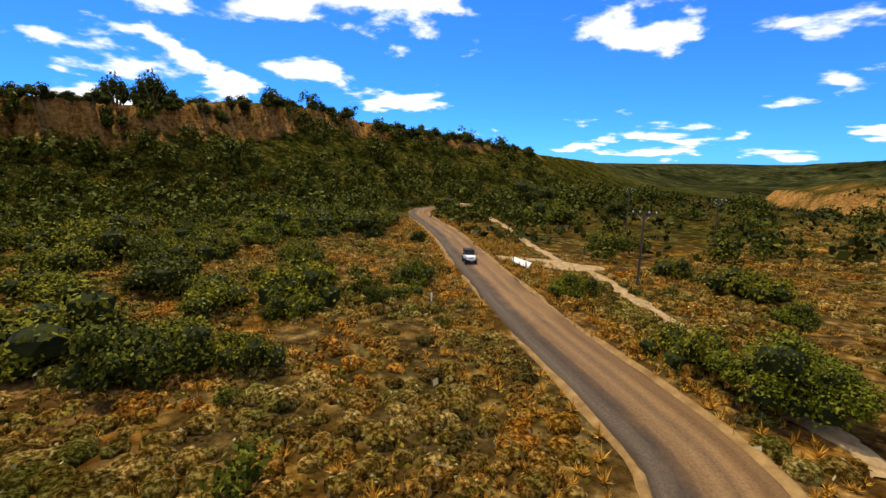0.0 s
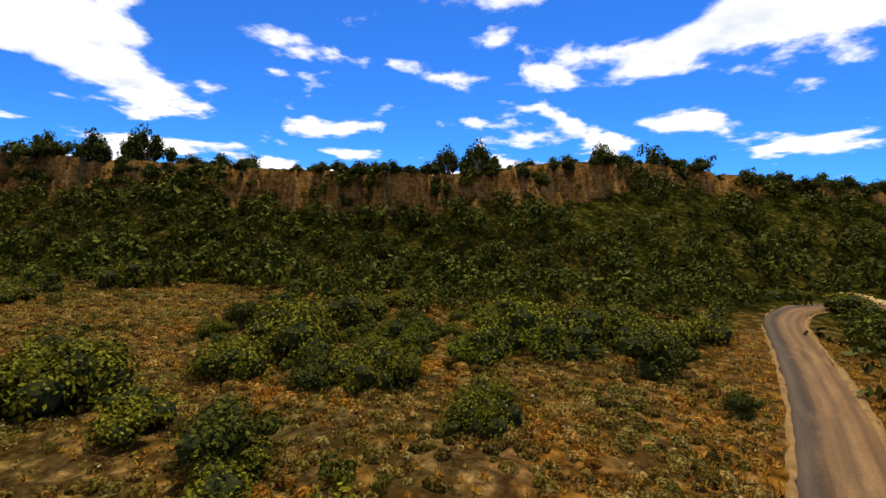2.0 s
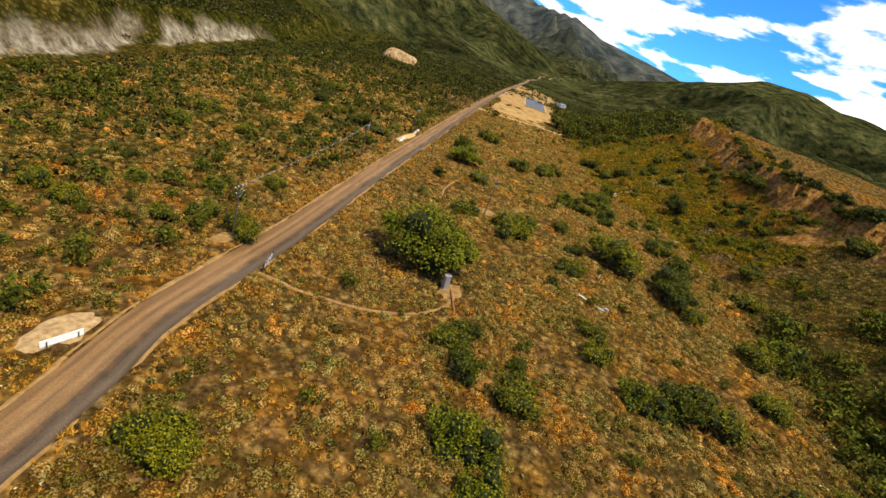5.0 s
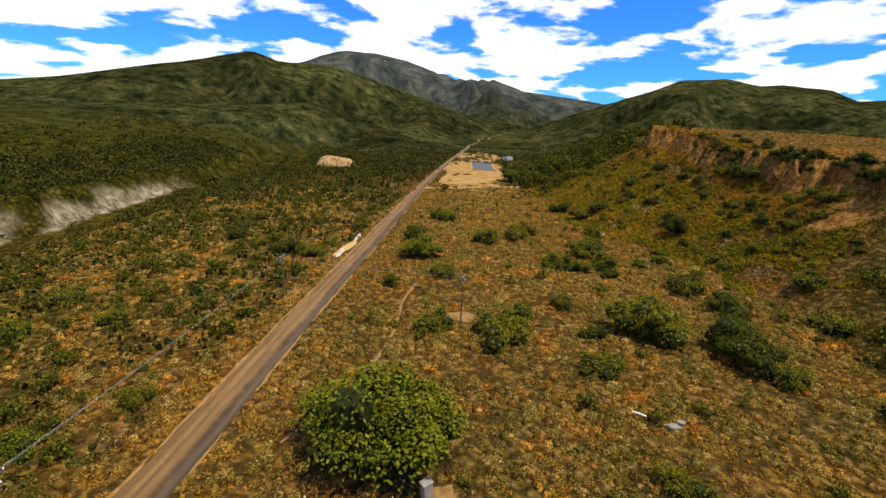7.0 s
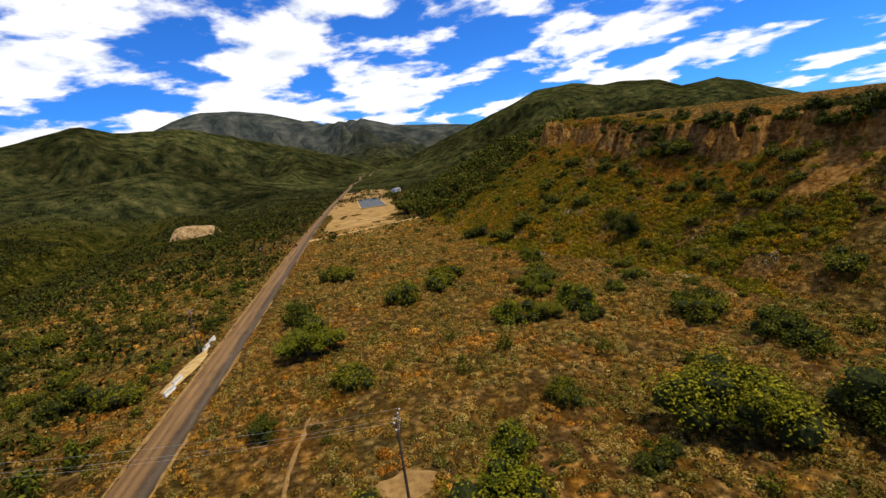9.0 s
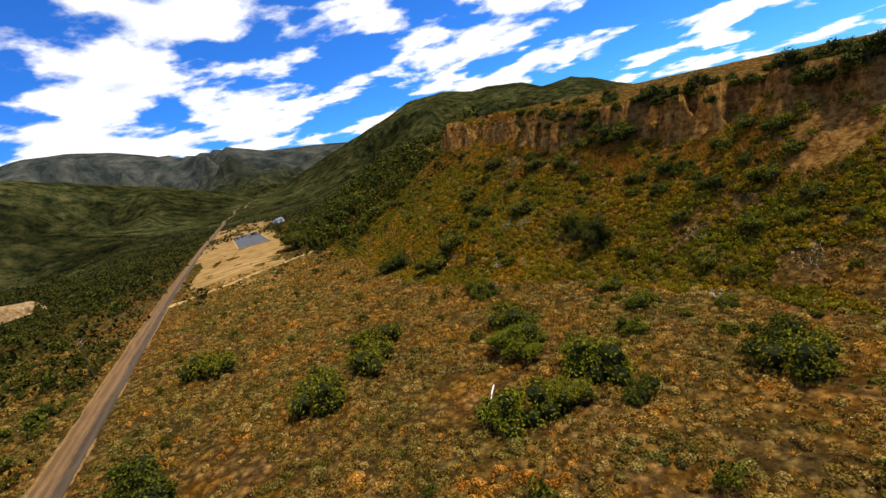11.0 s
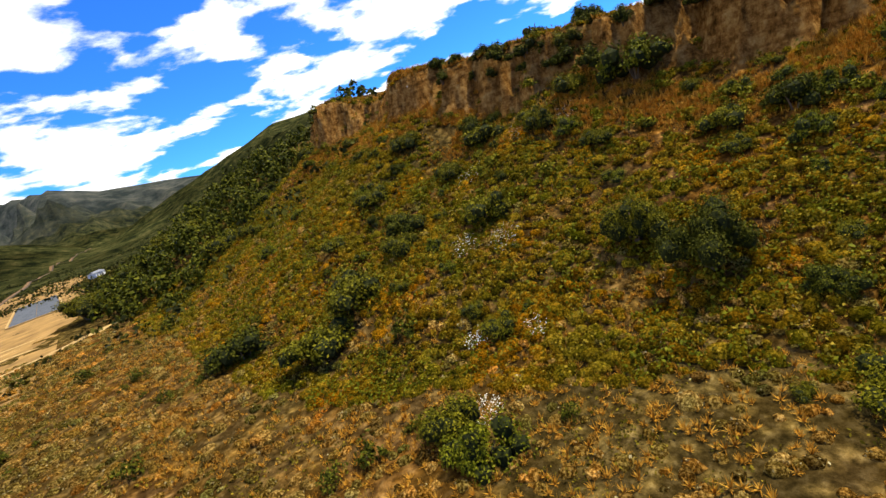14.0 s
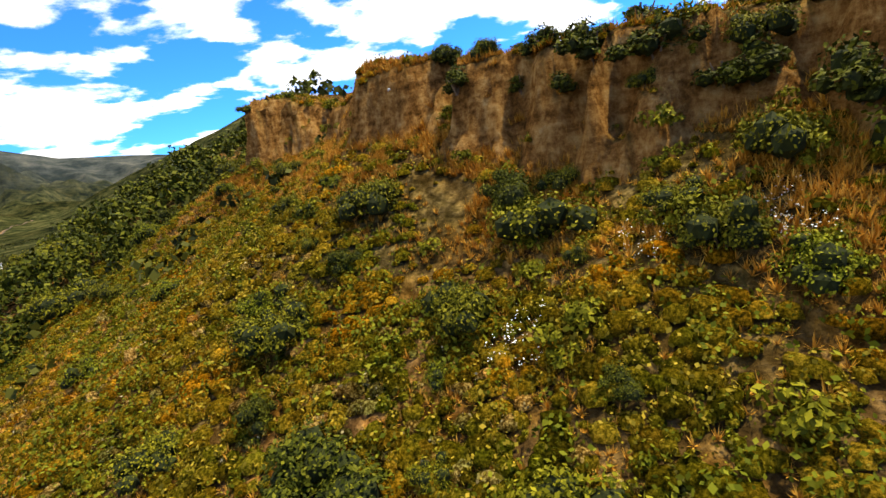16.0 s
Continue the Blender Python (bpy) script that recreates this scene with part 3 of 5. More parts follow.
def blotch(name, x, y, rx, ry, turn, material, label, seed, lift=0.14):
    """An uneven patch of bare earth, slightly heaped, that lies on the ground."""
    n, rings = 26, 5
    V, F = [(x, y, ground_z(x, y) + lift + .05)], []
    for r in range(1, rings + 1):
        for a in range(n):
            q = 2 * math.pi * a / n
            rr = r / rings * (0.72 + 0.55 * float(vnoise(np.array([2.5 * math.cos(q) + 9]), np.array([2.5 * math.sin(q) + seed]), 7)[0]))
            px, py = rx * rr * math.cos(q), ry * rr * math.sin(q)
            wx, wy = x + px * math.cos(turn) - py * math.sin(turn), y + px * math.sin(turn) + py * math.cos(turn)
            V.append((wx, wy, ground_z(wx, wy) + (lift if r < rings else -0.08)))
    for a in range(n):
        F.append((0, 1 + a, 1 + (a + 1) % n))
        for r in range(rings - 1):
            p, q = 1 + r * n, 1 + (r + 1) * n
            F.append((p + a, q + a, q + (a + 1) % n, p + (a + 1) % n))
    return tagged(link_mesh(name, V, F, material, smooth=True), label, "bare earth", kind="structure")


M_FIELD = plain("dry_field_earth", (0.120, 0.068, 0.018), (0.36, 0.215, 0.070), .12, .95, bump=.3)
for n, (x, y, rx, ry, tn, mt) in enumerate([(-21.3, -20.5, 3.4, 2.6, 0, M_DIRT), (12.4, 39.5, 2.4, 1.5, 1.4, M_DIRT), (15.2, -62, 10, 1.6, 1.5, M_SAND), (11.5, 66, 4.2, 2.4, 1.4, M_TRACK), (-16, 141, 4.6, 2.2, .6, M_TRACK),
                                      (15, -24, 3, 1.2, 1.4, M_DIRT), (-22, 27, 3.2, 2.0, 1.2, M_DIRT), (-12, -330, 29, 150, .03, M_FIELD), (-14, -505, 34, 90, .0, M_FIELD), (-16, -243, 15, 1.3, -.12, M_SAND), (-12, -254, 13, 1.2, -.05, M_SAND), (-20, -262, 11, 1.0, -.1, M_SAND)]):
    blotch("bare_patch", x, y, rx, ry, tn, mt, "patch of pale trampled bare earth", n + 1, .14 if mt is not M_SAND or y > -200 else .24)

# ---- vegetation ----
rng = np.random.default_rng(11)


def leaf_cloud(count, seed, lobes, flat=0.75, leaf=0.09, bottom=0.0, spread=0.45):
    """Leaf quads on a bundle of lobes inside a dome of radius 1: verts, faces."""
    r = np.random.default_rng(seed)
    cen = r.normal(size=(lobes, 3))
    cen /= np.linalg.norm(cen, axis=1)[:, None]
    cen *= (0.25 + 0.60 * r.random((lobes, 1)))
    cen[:, 2] = np.abs(cen[:, 2]) * 0.85 + 0.15
    cen[:, 0] *= 1.2
    cen[:, 1] *= 0.85
    rad = spread * (0.42 + 0.75 * r.random(lobes))
    pick = r.integers(0, lobes, count)
    nrm = r.normal(size=(count, 3))
    nrm /= np.linalg.norm(nrm, axis=1)[:, None]
    nrm[:, 2] = np.where(nrm[:, 2] < -.35, -nrm[:, 2], nrm[:, 2])
    p = cen[pick] + nrm * (rad[pick] * (0.78 + 0.34 * r.random(count) ** 2))[:, None]
    p[:, 2] = np.maximum(p[:, 2] * flat, bottom + 0.03 * r.random(count))
    up = nrm + 0.7 * r.normal(size=(count, 3)) + np.array([0, 0, .5])
    up /= np.linalg.norm(up, axis=1)[:, None]
    a = np.cross(up, r.normal(size=(count, 3)))
    a /= np.linalg.norm(a, axis=1)[:, None]
    b = np.cross(up, a)
    s = leaf * (0.6 + 0.9 * r.random((count, 1)))
    V = np.stack([p - a * s, p - b * s * .55, p + a * s, p + b * s * .55], 1).reshape(-1, 3)
    F = np.arange(count * 4).reshape(-1, 4)
    return V, F, cen, rad


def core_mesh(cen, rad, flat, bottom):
    """Rough inner bodies, one a lobe, that close the crown behind its leaves; their dark colour paints its inner shade.
    """
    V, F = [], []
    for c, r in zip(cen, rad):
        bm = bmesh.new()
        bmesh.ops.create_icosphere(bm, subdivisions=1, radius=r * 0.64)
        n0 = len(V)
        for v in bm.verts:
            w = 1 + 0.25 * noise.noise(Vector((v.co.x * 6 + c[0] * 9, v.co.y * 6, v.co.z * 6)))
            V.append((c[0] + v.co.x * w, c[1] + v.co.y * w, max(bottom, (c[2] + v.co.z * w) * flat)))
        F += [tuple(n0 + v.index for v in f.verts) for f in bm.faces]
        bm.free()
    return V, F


def stems(bm, n, seed, top, spread, thick, base_r=0.05):
    r = random.Random(seed)
    for k in range(n):
        a = 2 * math.pi * k / n + r.uniform(-.4, .4)
        b = Vector((base_r * math.cos(a), base_r * math.sin(a), -0.12))
        e = Vector((spread * math.cos(a) * r.uniform(.5, 1), spread * math.sin(a) * r.uniform(.5, 1), top * r.uniform(.7, 1)))
        mid = (b + e) / 2 + Vector((0, 0, .12 * top))
        tube(bm, [b, mid, e], [thick, thick * .7, thick * .35], 6)


def tube(bm, pts, radii, sides=8, cap=True):
    rings = []
    for k, (p, r) in enumerate(zip(pts, radii)):
        d = (Vector(pts[min(k + 1, len(pts) - 1)]) - Vector(pts[max(k - 1, 0)])).normalized()
        q = d.to_track_quat("Z", "Y")
        rings.append([bm.verts.new(Vector(p) + q @ Vector((r * math.cos(2 * math.pi * s / sides), r * math.sin(2 * math.pi * s / sides), 0))) for s in range(sides)])
    for a, b in zip(rings[:-1], rings[1:]):
        for s in range(sides):
            bm.faces.new((a[s], a[(s + 1) % sides], b[(s + 1) % sides], b[s]))
    if cap:
        bm.faces.new(rings[0][::-1])
        bm.faces.new(rings[-1])


def box(bm, cx, cy, cz, sx, sy, sz, bevel=0.0):
    m = Matrix.Translation((cx, cy, cz)) @ Matrix.Diagonal((sx, sy, sz, 1))
    vs = bmesh.ops.create_cube(bm, size=1, matrix=m)["verts"]
    if bevel:
        es = list({e for v in vs for e in v.link_edges})
        bmesh.ops.bevel(bm, geom=es, offset=bevel, segments=2, affect="EDGES")


def make_shrub(seed, leaves=900, lobes=9, leaf=0.085, material=None):
    """A shrub of radius 1 and height about 1."""
    root = new("shrub")
    V, F, cen, rad = leaf_cloud(leaves, seed, lobes, 0.78, leaf, 0.02, 0.44)
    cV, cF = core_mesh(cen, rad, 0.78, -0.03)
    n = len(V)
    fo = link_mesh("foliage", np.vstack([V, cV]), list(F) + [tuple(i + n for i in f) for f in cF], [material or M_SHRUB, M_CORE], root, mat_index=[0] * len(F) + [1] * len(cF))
    bm = bmesh.new()
    stems(bm, 5, seed, 0.45, 0.4, 0.035)
    part("stem", bm, M_BARK, root)
    return root


def make_tree(seed, leaves=3000, lobes=15, leaf=0.055, material=None, lean=0.0, tall=1.0, low=0.22):
    """A tree with a crown of radius 1; the crown's middle is at about 1.0."""
    root = new("tree")
    V, F, cen, rad = leaf_cloud(leaves, seed, lobes, 0.95 * tall, leaf, 0.0, 0.38)
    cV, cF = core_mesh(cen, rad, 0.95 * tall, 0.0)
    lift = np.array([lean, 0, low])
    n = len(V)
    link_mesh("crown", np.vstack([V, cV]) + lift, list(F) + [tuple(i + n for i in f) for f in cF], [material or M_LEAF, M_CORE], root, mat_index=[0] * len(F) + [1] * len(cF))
    bm = bmesh.new()
    tube(bm, [(0, 0, -.15), (.02, .01, .2), (lean * .6, .02, .5), (lean, 0, .85)], [.10, .075, .06, .03], 8)
    stems(bm, 5, seed + 3, 0.85, .5, .045, .02)
    part("trunk", bm, M_BARK, root)
    return root


def plant(template, spots, label, category, group, sink=.03):
    """Copies of a template at (x, y, radius, squash); the template takes the last spot."""
    spots = list(spots)
    for n, (x, y, r, h) in enumerate(spots):
        m = Matrix.LocRotScale((x, y, ground_z(x, y) - sink * r), Euler((0, 0, (x * 12.9 + y * 7.7) % 6.28)), (r, r, r * h))
        ob = template
        if n < len(spots) - 1:
            ob = copy_thing(template, m)
        else:
            template.matrix_basis = m
        tagged(ob, label, category, group)


SHRUBS_DOWNSTREAM = [
    (-19, 105, 3.6), (-48, 104, 5.6), (5, 120, 4.7), (-8, 130, 3.4), (-86, 184, 11.9), (-47, 182, 9.4), (-46, 212, 9.5), (-21, 160, 6.4),
    (-6, 147, 4.8), (3, 143, 6.3), (8, 136, 3.3), (-21, 119, 4.0), (-38, 114, 3.7), (-22, 107, 5.7), (-30, 100, 4.3), (-8, 127, 3.5),
    (-41, 136, 3.3), (-59, 139, 8.5), (-68, 120, 8.0), (-65, 127, 9.0), (-61, 133, 9.1), (-46, 100, 5.6), (-47, 107, 6.1), (-67, 100, 8.5),
    (-80, 105, 6.4), (-62, 121, 8.7),
]
SHRUBS_MIDDLE = [
    (-14, 93, 6.1), (-48, 93, 7.4), (-21, 90, 10.2), (-38, 82, 8.4), (-32, 73, 4.5), (-29, 57, 4.0), (-61, 93, 9.2), (-89, 53, 10.2),
    (-73, 47, 7.0), (-54, 37, 6.3), (-27, 38, 4.6), (-81, 22, 7.1), (-37, 70, 5.0), (-42, 79, 8.6), (-31, 58, 4.5), (-35, 41, 3.8),
    (-6, 71, 5.0), (-65, 33, 12.1), (-47, 22, 4.8), (-82, 43, 6.1), (-28, 46, 5.9), (-36, 47, 6.8), (-48, 28, 5.6), (11, 37, 5.7),
    (33, 34, 3.5), (41, 27, 3.0), (32, 47, 4.4), (38, 46, 4.6), (22, 41, 4.0), (19, 36, 4.2),
]
SHRUBS_UPSTREAM_FLAT = [
    (-3, -77, 13.3), (-44, -3, 7.0), (-26, -88, 6.5), (-38, -95, 7.8), (-29, -15, 8.0), (-4, -35, 4.8), (18, 16, 4.2), (57, -15, 6.0),
    (40, -6, 5.4), (52, 2, 5.2), (30, -55, 7.5), (-15, -44, 6.7), (-17, -15, 6.9), (-29, -10, 8.6), (-33, -22, 5.2), (-46, -15, 4.7),
    (-42, -29, 4.7), (-26, -81, 9.4), (-35, -88, 10.0), (-45, -58, 7.2), (51, -68, 9.5), (59, -94, 10.1), (23, -54, 7.3), (-9, -113, 9.6),
]
SHRUBS_UPSTREAM_FOOT = [
    (-93, -2, 14.0), (-77, -33, 13.1), (-85, 5, 8.0), (-73, -44, 7.9), (-59, -82, 9.6), (-58, -60, 8.0), (-75, -48, 7.2), (-95, -27, 7.7),
    (-73, -4, 6.6), (-72, -130, 13.0), (-69, -64, 4.1), (-58, -52, 4.4), (-64, -102, 5.3), (-89, -119, 6.7), (-65, -128, 10.1), (-63, -98, 4.8),
    (-59, -145, 8.8), (-81, -129, 5.6), (-88, -145, 5.6), (-96, -133, 5.3), (-89, -149, 3.8), (-84, -133, 6.8),
]
SHRUBS_BEND = [
    (-32, 99, 7.5), (-22, 106, 7.4), (-46, 105, 6.3), (-25, 101, 6.2), (-21, 119, 3.8), (-18, 112, 2.6), (-39, 115, 5.7), (-18, 116, 2.8), (-53, 97, 10.0), (-56, 125, 7.5), (-52, 134, 9.0),
    (-42, 83, 9.1), (-5, 72, 5.7), (-36, 91, 6.0), (-30, 58, 7.2), (-60, 35, 11.8), (-35, 74, 5.2), (-25, 40, 5.6), (-5, 72, 5.6), (-33, 64, 5.6),
]
SHRUBS_TALUS = [
    (-126, -54, 10.6), (-100, -44, 6.9), (-105, -133, 7.8), (-116, -110, 8.2), (-109, -90, 5.6), (-116, -81, 5.3), (-120, -79, 5.3), (-109, -69, 5.4),
    (-100, -66, 4.2), (-106, -77, 4.9), (-100, -149, 6.2), (-105, -120, 4.9), (-107, -96, 5.4), (-111, -87, 3.5), (-107, -137, 5.3), (-110, -134, 3.4),
    (-107, -123, 3.6), (-112, -119, 5.5), (-105, -116, 3.9),
]

TREES = [(11.2, 117.5, 6.0), (-15.2, 21.0, 15.5), (-56, -18, 13.0), (-69, -11, 11.5), (-7, -60, 10.5), (-54, -72, 8.5), (-51, -57, 5.5), (-88, -92, 9.5), (-89, -99, 8.0),
         (-84, 222, 15), (-41, -259, 16), (-60, -262, 11), (-72, -285, 12), (-56, -300, 10), (-78, -255, 10)]

kinds = [make_shrub(s, 2900, 18, 0.036, mt) for s, mt in ((1, M_SHRUB), (2, M_SHRUB), (3, M_BRIGHT), (4, M_LEAF), (5, M_SHRUB), (6, M_BRIGHT))]
beds = [[] for _ in kinds]
placed = []
spots = [(-14.2, 95.6, 5.6), (-11.6, 98.6, 3.8)] + SHRUBS_DOWNSTREAM + SHRUBS_MIDDLE + SHRUBS_UPSTREAM_FLAT + SHRUBS_UPSTREAM_FOOT + SHRUBS_TALUS + SHRUBS_BEND
for n, (x, y, w) in enumerate(spots):
    w = min(w, 9.0)
    k = (n * 7 + n // 5) % len(kinds)
    beds[k].append((x, y, w * .60, (1.10 if w < 6 else 0.95) + 0.35 * ((n * 37) % 10) / 10))
    placed.append((x, y, w))


def scatter(n, box_, wmin, wmax, gap, seed, keep=None):
    r = random.Random(seed)
    made = []
    for _ in range(n * 8):
        x, y = r.uniform(box_[0], box_[1]), r.uniform(box_[2], box_[3])
        w = wmin + (wmax - wmin) * r.random() ** 1.6
        if road_distance(np.array([x]), np.array([y]))[0] < 4.5 + w * .5 or (keep and not keep(x, y)):
            continue
        if any(abs(x - a) < gap * (w + b_) and abs(y - b) < gap * (w + b_) for a, b, b_ in placed):
            continue
        placed.append((x, y, w))
        made.append((x, y, w))
        if len(made) >= n:
            break
    return made


for tx, ty, tw in TREES:
    placed.append((tx, ty, tw))
wild = scatter(190, (-136, -90, -20, 175), 4.5, 10.5, 0.30, 3)
wild += scatter(70, (-98, -52, 84, 178), 3.5, 9.0, 0.34, 13)
wild += scatter(150, (-180, -62, 160, 310), 4.5, 11, 0.30, 4)
wild += scatter(90, (-120, -74, -210, -20), 1.8, 5.5, 0.45, 5)
wild += scatter(420, (16, 108, -170, 75), 1.8, 6.0, 0.42, 6)
wild += scatter(130, (-60, 110, 130, 330), 2.5, 8, 0.40, 7)
wild += scatter(110, (-80, 0, -200, 120), 1.2, 3.4, 0.55, 8)
wild += scatter(430, (-200, -46, -420, -205), 5, 12, 0.26, 9, lambda x, y: x > np.interp(y, RIM[:, 0], RIM[:, 1]) - 10 and x < np.interp(y, RIM[:, 0], RIM[:, 4]) + 3 and y + .55 * (x + 58) < -202)
wild += scatter(40, (15, 120, -330, -150), 3, 8, 0.4, 10)
near_wild = [q for q in wild if -126 < q[0] < -74 and -212 < q[1] < -40] + [q for q in wild if -75 < q[0] < 40 and -130 < q[1] < 150]
near_wild = near_wild[:125]
for n, (x, y, w) in enumerate(near_wild):
    beds[(n * 5 + n // 3) % len(kinds)].append((x, y, w * .55, 1.05 + 0.3 * ((n * 53) % 10) / 10))


def thicket(name, some, leaves, leaf, material, label, seed, tall=0.8):
    """Shrubs past counting, joined into one mesh."""
    protos = [leaf_cloud(leaves, seed + k, 8, tall, leaf, 0.02, 0.46)[0] for k in range(4)]
    blocks = []
    for n, (x, y, w) in enumerate(some):
        a = (x * 3.1 + y * 1.7) % 6.28
        P = protos[n % 4] * np.array([1.15, 1.15, 1.35])
        blocks.append(np.stack([x + w * .5 * (P[:, 0] * math.cos(a) - P[:, 1] * math.sin(a)), y + w * .5 * (P[:, 0] * math.sin(a) + P[:, 1] * math.cos(a)), ground_z(x, y) + w * .5 * P[:, 2]], -1))
    V = np.vstack(blocks)
    return tagged(fast_mesh(name, V, np.arange(len(V)).reshape(-1, 4), material), label, "chaparral", kind="stuff")


def edge_x(y):
    """Where the mesa top breaks off."""
    xr = float(np.interp(y, RIM[:, 0], RIM[:, 1]))
    xs = np.arange(xr - 22, xr + 20, .5)
    zs = height(xs, np.full(len(xs), y))
    low = np.nonzero(zs < zs[:8].mean() - 1.2)[0]
    return float(xs[low[0]]) if len(low) else xr


ledge, lr = [], random.Random(17)
for _ in range(230):
    ly = lr.uniform(-205, 170)
    ledge.append((edge_x(ly) + lr.uniform(-1, 20), ly, lr.uniform(1.0, 3.6)))
thicket("cliff_brush", ledge, 300, .10, M_SHRUB, "green brush clinging to the cliff ledges", 91)
taken = set(near_wild)
rest = [q for q in wild if q not in taken]
thicket("slope_thicket", [q for n, q in enumerate(rest) if n % 3 == 0], 330, .098, M_LEAF, "dark green chaparral thicket below the mesa cliff", 61, 1.1)
thicket("slope_thicket", [q for n, q in enumerate(rest) if n % 3 == 1], 330, .098, M_LEAF, "olive green chaparral thicket on the slopes", 71, 1.1)
thicket("slope_thicket", [q for n, q in enumerate(rest) if n % 3 == 2], 330, .098, M_LEAF, "dark evergreen thicket on the slopes", 81, 1.1)
for tmpl, bed, lab in zip(kinds, beds, ("dense olive green chaparral shrub on dry ground", "rounded dull green shrub among dry scrub", "bright green leafy sumac shrub on dry grass", "dark green evergreen oak shrub on the slope",
                                        "spreading olive green shrub with uneven crown", "fresh green laurel shrub in dry scrub")):
    plant(tmpl, bed, lab, "shrub", "valley shrubs")

oaks = [make_tree(s, 11000, 34, 0.025, mt) for s, mt in ((21, M_BRIGHT), (22, M_SHRUB), (23, M_LEAF))]
grove = [[] for _ in oaks]
for n, (x, y, w) in enumerate(TREES):
    grove[0 if n in (0, 1, 4, 5) else 1 + n % 2].append((x, y, w * (.42 if n in (7, 8) else .60), 1.0 if n < 2 else 1.35 if n in (7, 8) else 0.80))
rim_trees = [make_tree(s, 1700, 13, 0.057, M_LEAF, tall=h, low=.04) for s, h in ((31, 1.0), (32, 1.25), (33, .85))]
rims = [[] for _ in rim_trees]
rr = random.Random(5)
yy = -205.0
while yy < 330:
    xr = edge_x(yy)
    big = yy > -60
    r = rr.uniform(2.8, 5.6) if big else rr.uniform(1.8, 3.8)
    if not (-215 < yy < -158) and rr.random() < 0.92:
        rims[rr.randrange(3)].append((xr - rr.uniform(-1.0, 2.2), yy, r, rr.uniform(.75, 1.0)))
        if rr.random() < .5:
            rims[rr.randrange(3)].append((xr - rr.uniform(9, 20), yy + rr.uniform(-3, 3), r * 1.1, rr.uniform(.8, 1.1)))
    yy += r * (rr.uniform(0.8, 1.9) if big else rr.uniform(.55, 1.2))
for x, y, r in ((-142, 112, 5.0), (-143, 121, 5.6), (-141, 24, 6.4), (-141, 8, 5.0), (-142, -8, 4.4)):
    rims[1].append((x, y, r, 1.5))
for tmpl, bed in zip(oaks, grove):
    plant(tmpl, bed, "broad spreading green tree with dense leafy crown", "tree", "valley trees")
for tmpl, bed in zip(rim_trees, rims):
    plant(tmpl, bed, "dark evergreen tree on the mesa rim", "tree", "mesa rim trees", .24)


def carpet(name, xs, ys, size, leaves, material, label, category, seed, tall=0.6, blade=False, fine=1.0):
    """Many small low clumps joined into one mesh."""
    r = np.random.default_rng(seed)
    n = len(xs)
    zs = height(xs, ys)
    c = np.repeat(np.stack([xs, ys, zs], -1), leaves, 0)
    s = np.repeat(size, leaves)[:, None]
    N = n * leaves
    th, ph = 2 * np.pi * r.random(N), np.arccos(r.random(N) * .98)
    d = np.stack([np.sin(ph) * np.cos(th), np.sin(ph) * np.sin(th), np.cos(ph) * tall], -1)
    if blade:
        d[:, :2] *= .62
        tip = c + d * s * (0.7 + .6 * r.random((N, 1)))
        w = np.stack([-np.sin(th), np.cos(th), 0 * th], -1) * s * .058
        foot = c + d * s * .12
        V = np.stack([foot - w, foot + w, tip], 1).reshape(-1, 3)
        F = np.arange(N * 3).reshape(-1, 3)
    else:
        p = c + d * s * (0.75 + .4 * r.random((N, 1)))
        nr = d + .6 * r.normal(size=(N, 3))
        nr /= np.linalg.norm(nr, axis=1)[:, None]
        a = np.cross(nr, r.normal(size=(N, 3)))
        a /= np.linalg.norm(a, axis=1)[:, None]
        b = np.cross(nr, a)
        q = s * fine * (.17 + .20 * r.random((N, 1)))
        V = np.stack([p - a * q, p - b * q * .7, p + a * q, p + b * q * .7], 1).reshape(-1, 3)
        F = np.arange(N * 4).reshape(-1, 4)
    ob = fast_mesh(name, V, F, material)
    return tagged(ob, label, category, kind="stuff")


def mounds(name, xs, ys, size, material, label, seed, tall=0.62):
    """Many low rounded bushes, each a small uneven dome, joined into one mesh."""
    r = np.random.default_rng(seed)
    n, k = len(xs), 6
    th = np.arange(k) * 2 * np.pi / k + r.random((n, 1)) * 6.28
    long_, turn = 0.8 + .5 * r.random((n, 1)), r.random((n, 1)) * 3.14
    rings = []
    for rad, h in ((1.0, -.12), (.82, .62)):
        q = rad * (0.75 + .5 * r.random((n, k)))
        u, v = q * np.cos(th) * long_, q * np.sin(th)
        rings.append(np.stack([u * np.cos(turn) - v * np.sin(turn), u * np.sin(turn) + v * np.cos(turn), h * (0.8 + .4 * r.random((n, k)))], -1))
    cap = np.concatenate([.25 * (r.random((n, 1, 2)) - .5), np.ones((n, 1, 1))], -1)
    P = np.concatenate(rings + [cap], 1) * np.stack([size, size, size * tall], -1)[:, None, :]
    P += np.stack([xs, ys, height(xs, ys)], -1)[:, None, :]
    a = np.arange(k)
    b = (a + 1) % k
    one = np.concatenate([np.stack([a, b, b + k], -1), np.stack([a, b + k, a + k], -1), np.stack([a + k, b + k, np.full(k, 2 * k)], -1)])
    F = (one[None] + (np.arange(n) * (2 * k + 1))[:, None, None]).reshape(-1, 3)
    ob = fast_mesh(name, P.reshape(-1, 3), F, material)
    ob.data.polygons.foreach_set("use_smooth", np.ones(len(F), bool))
    return tagged(ob, label, "scrub", kind="stuff")


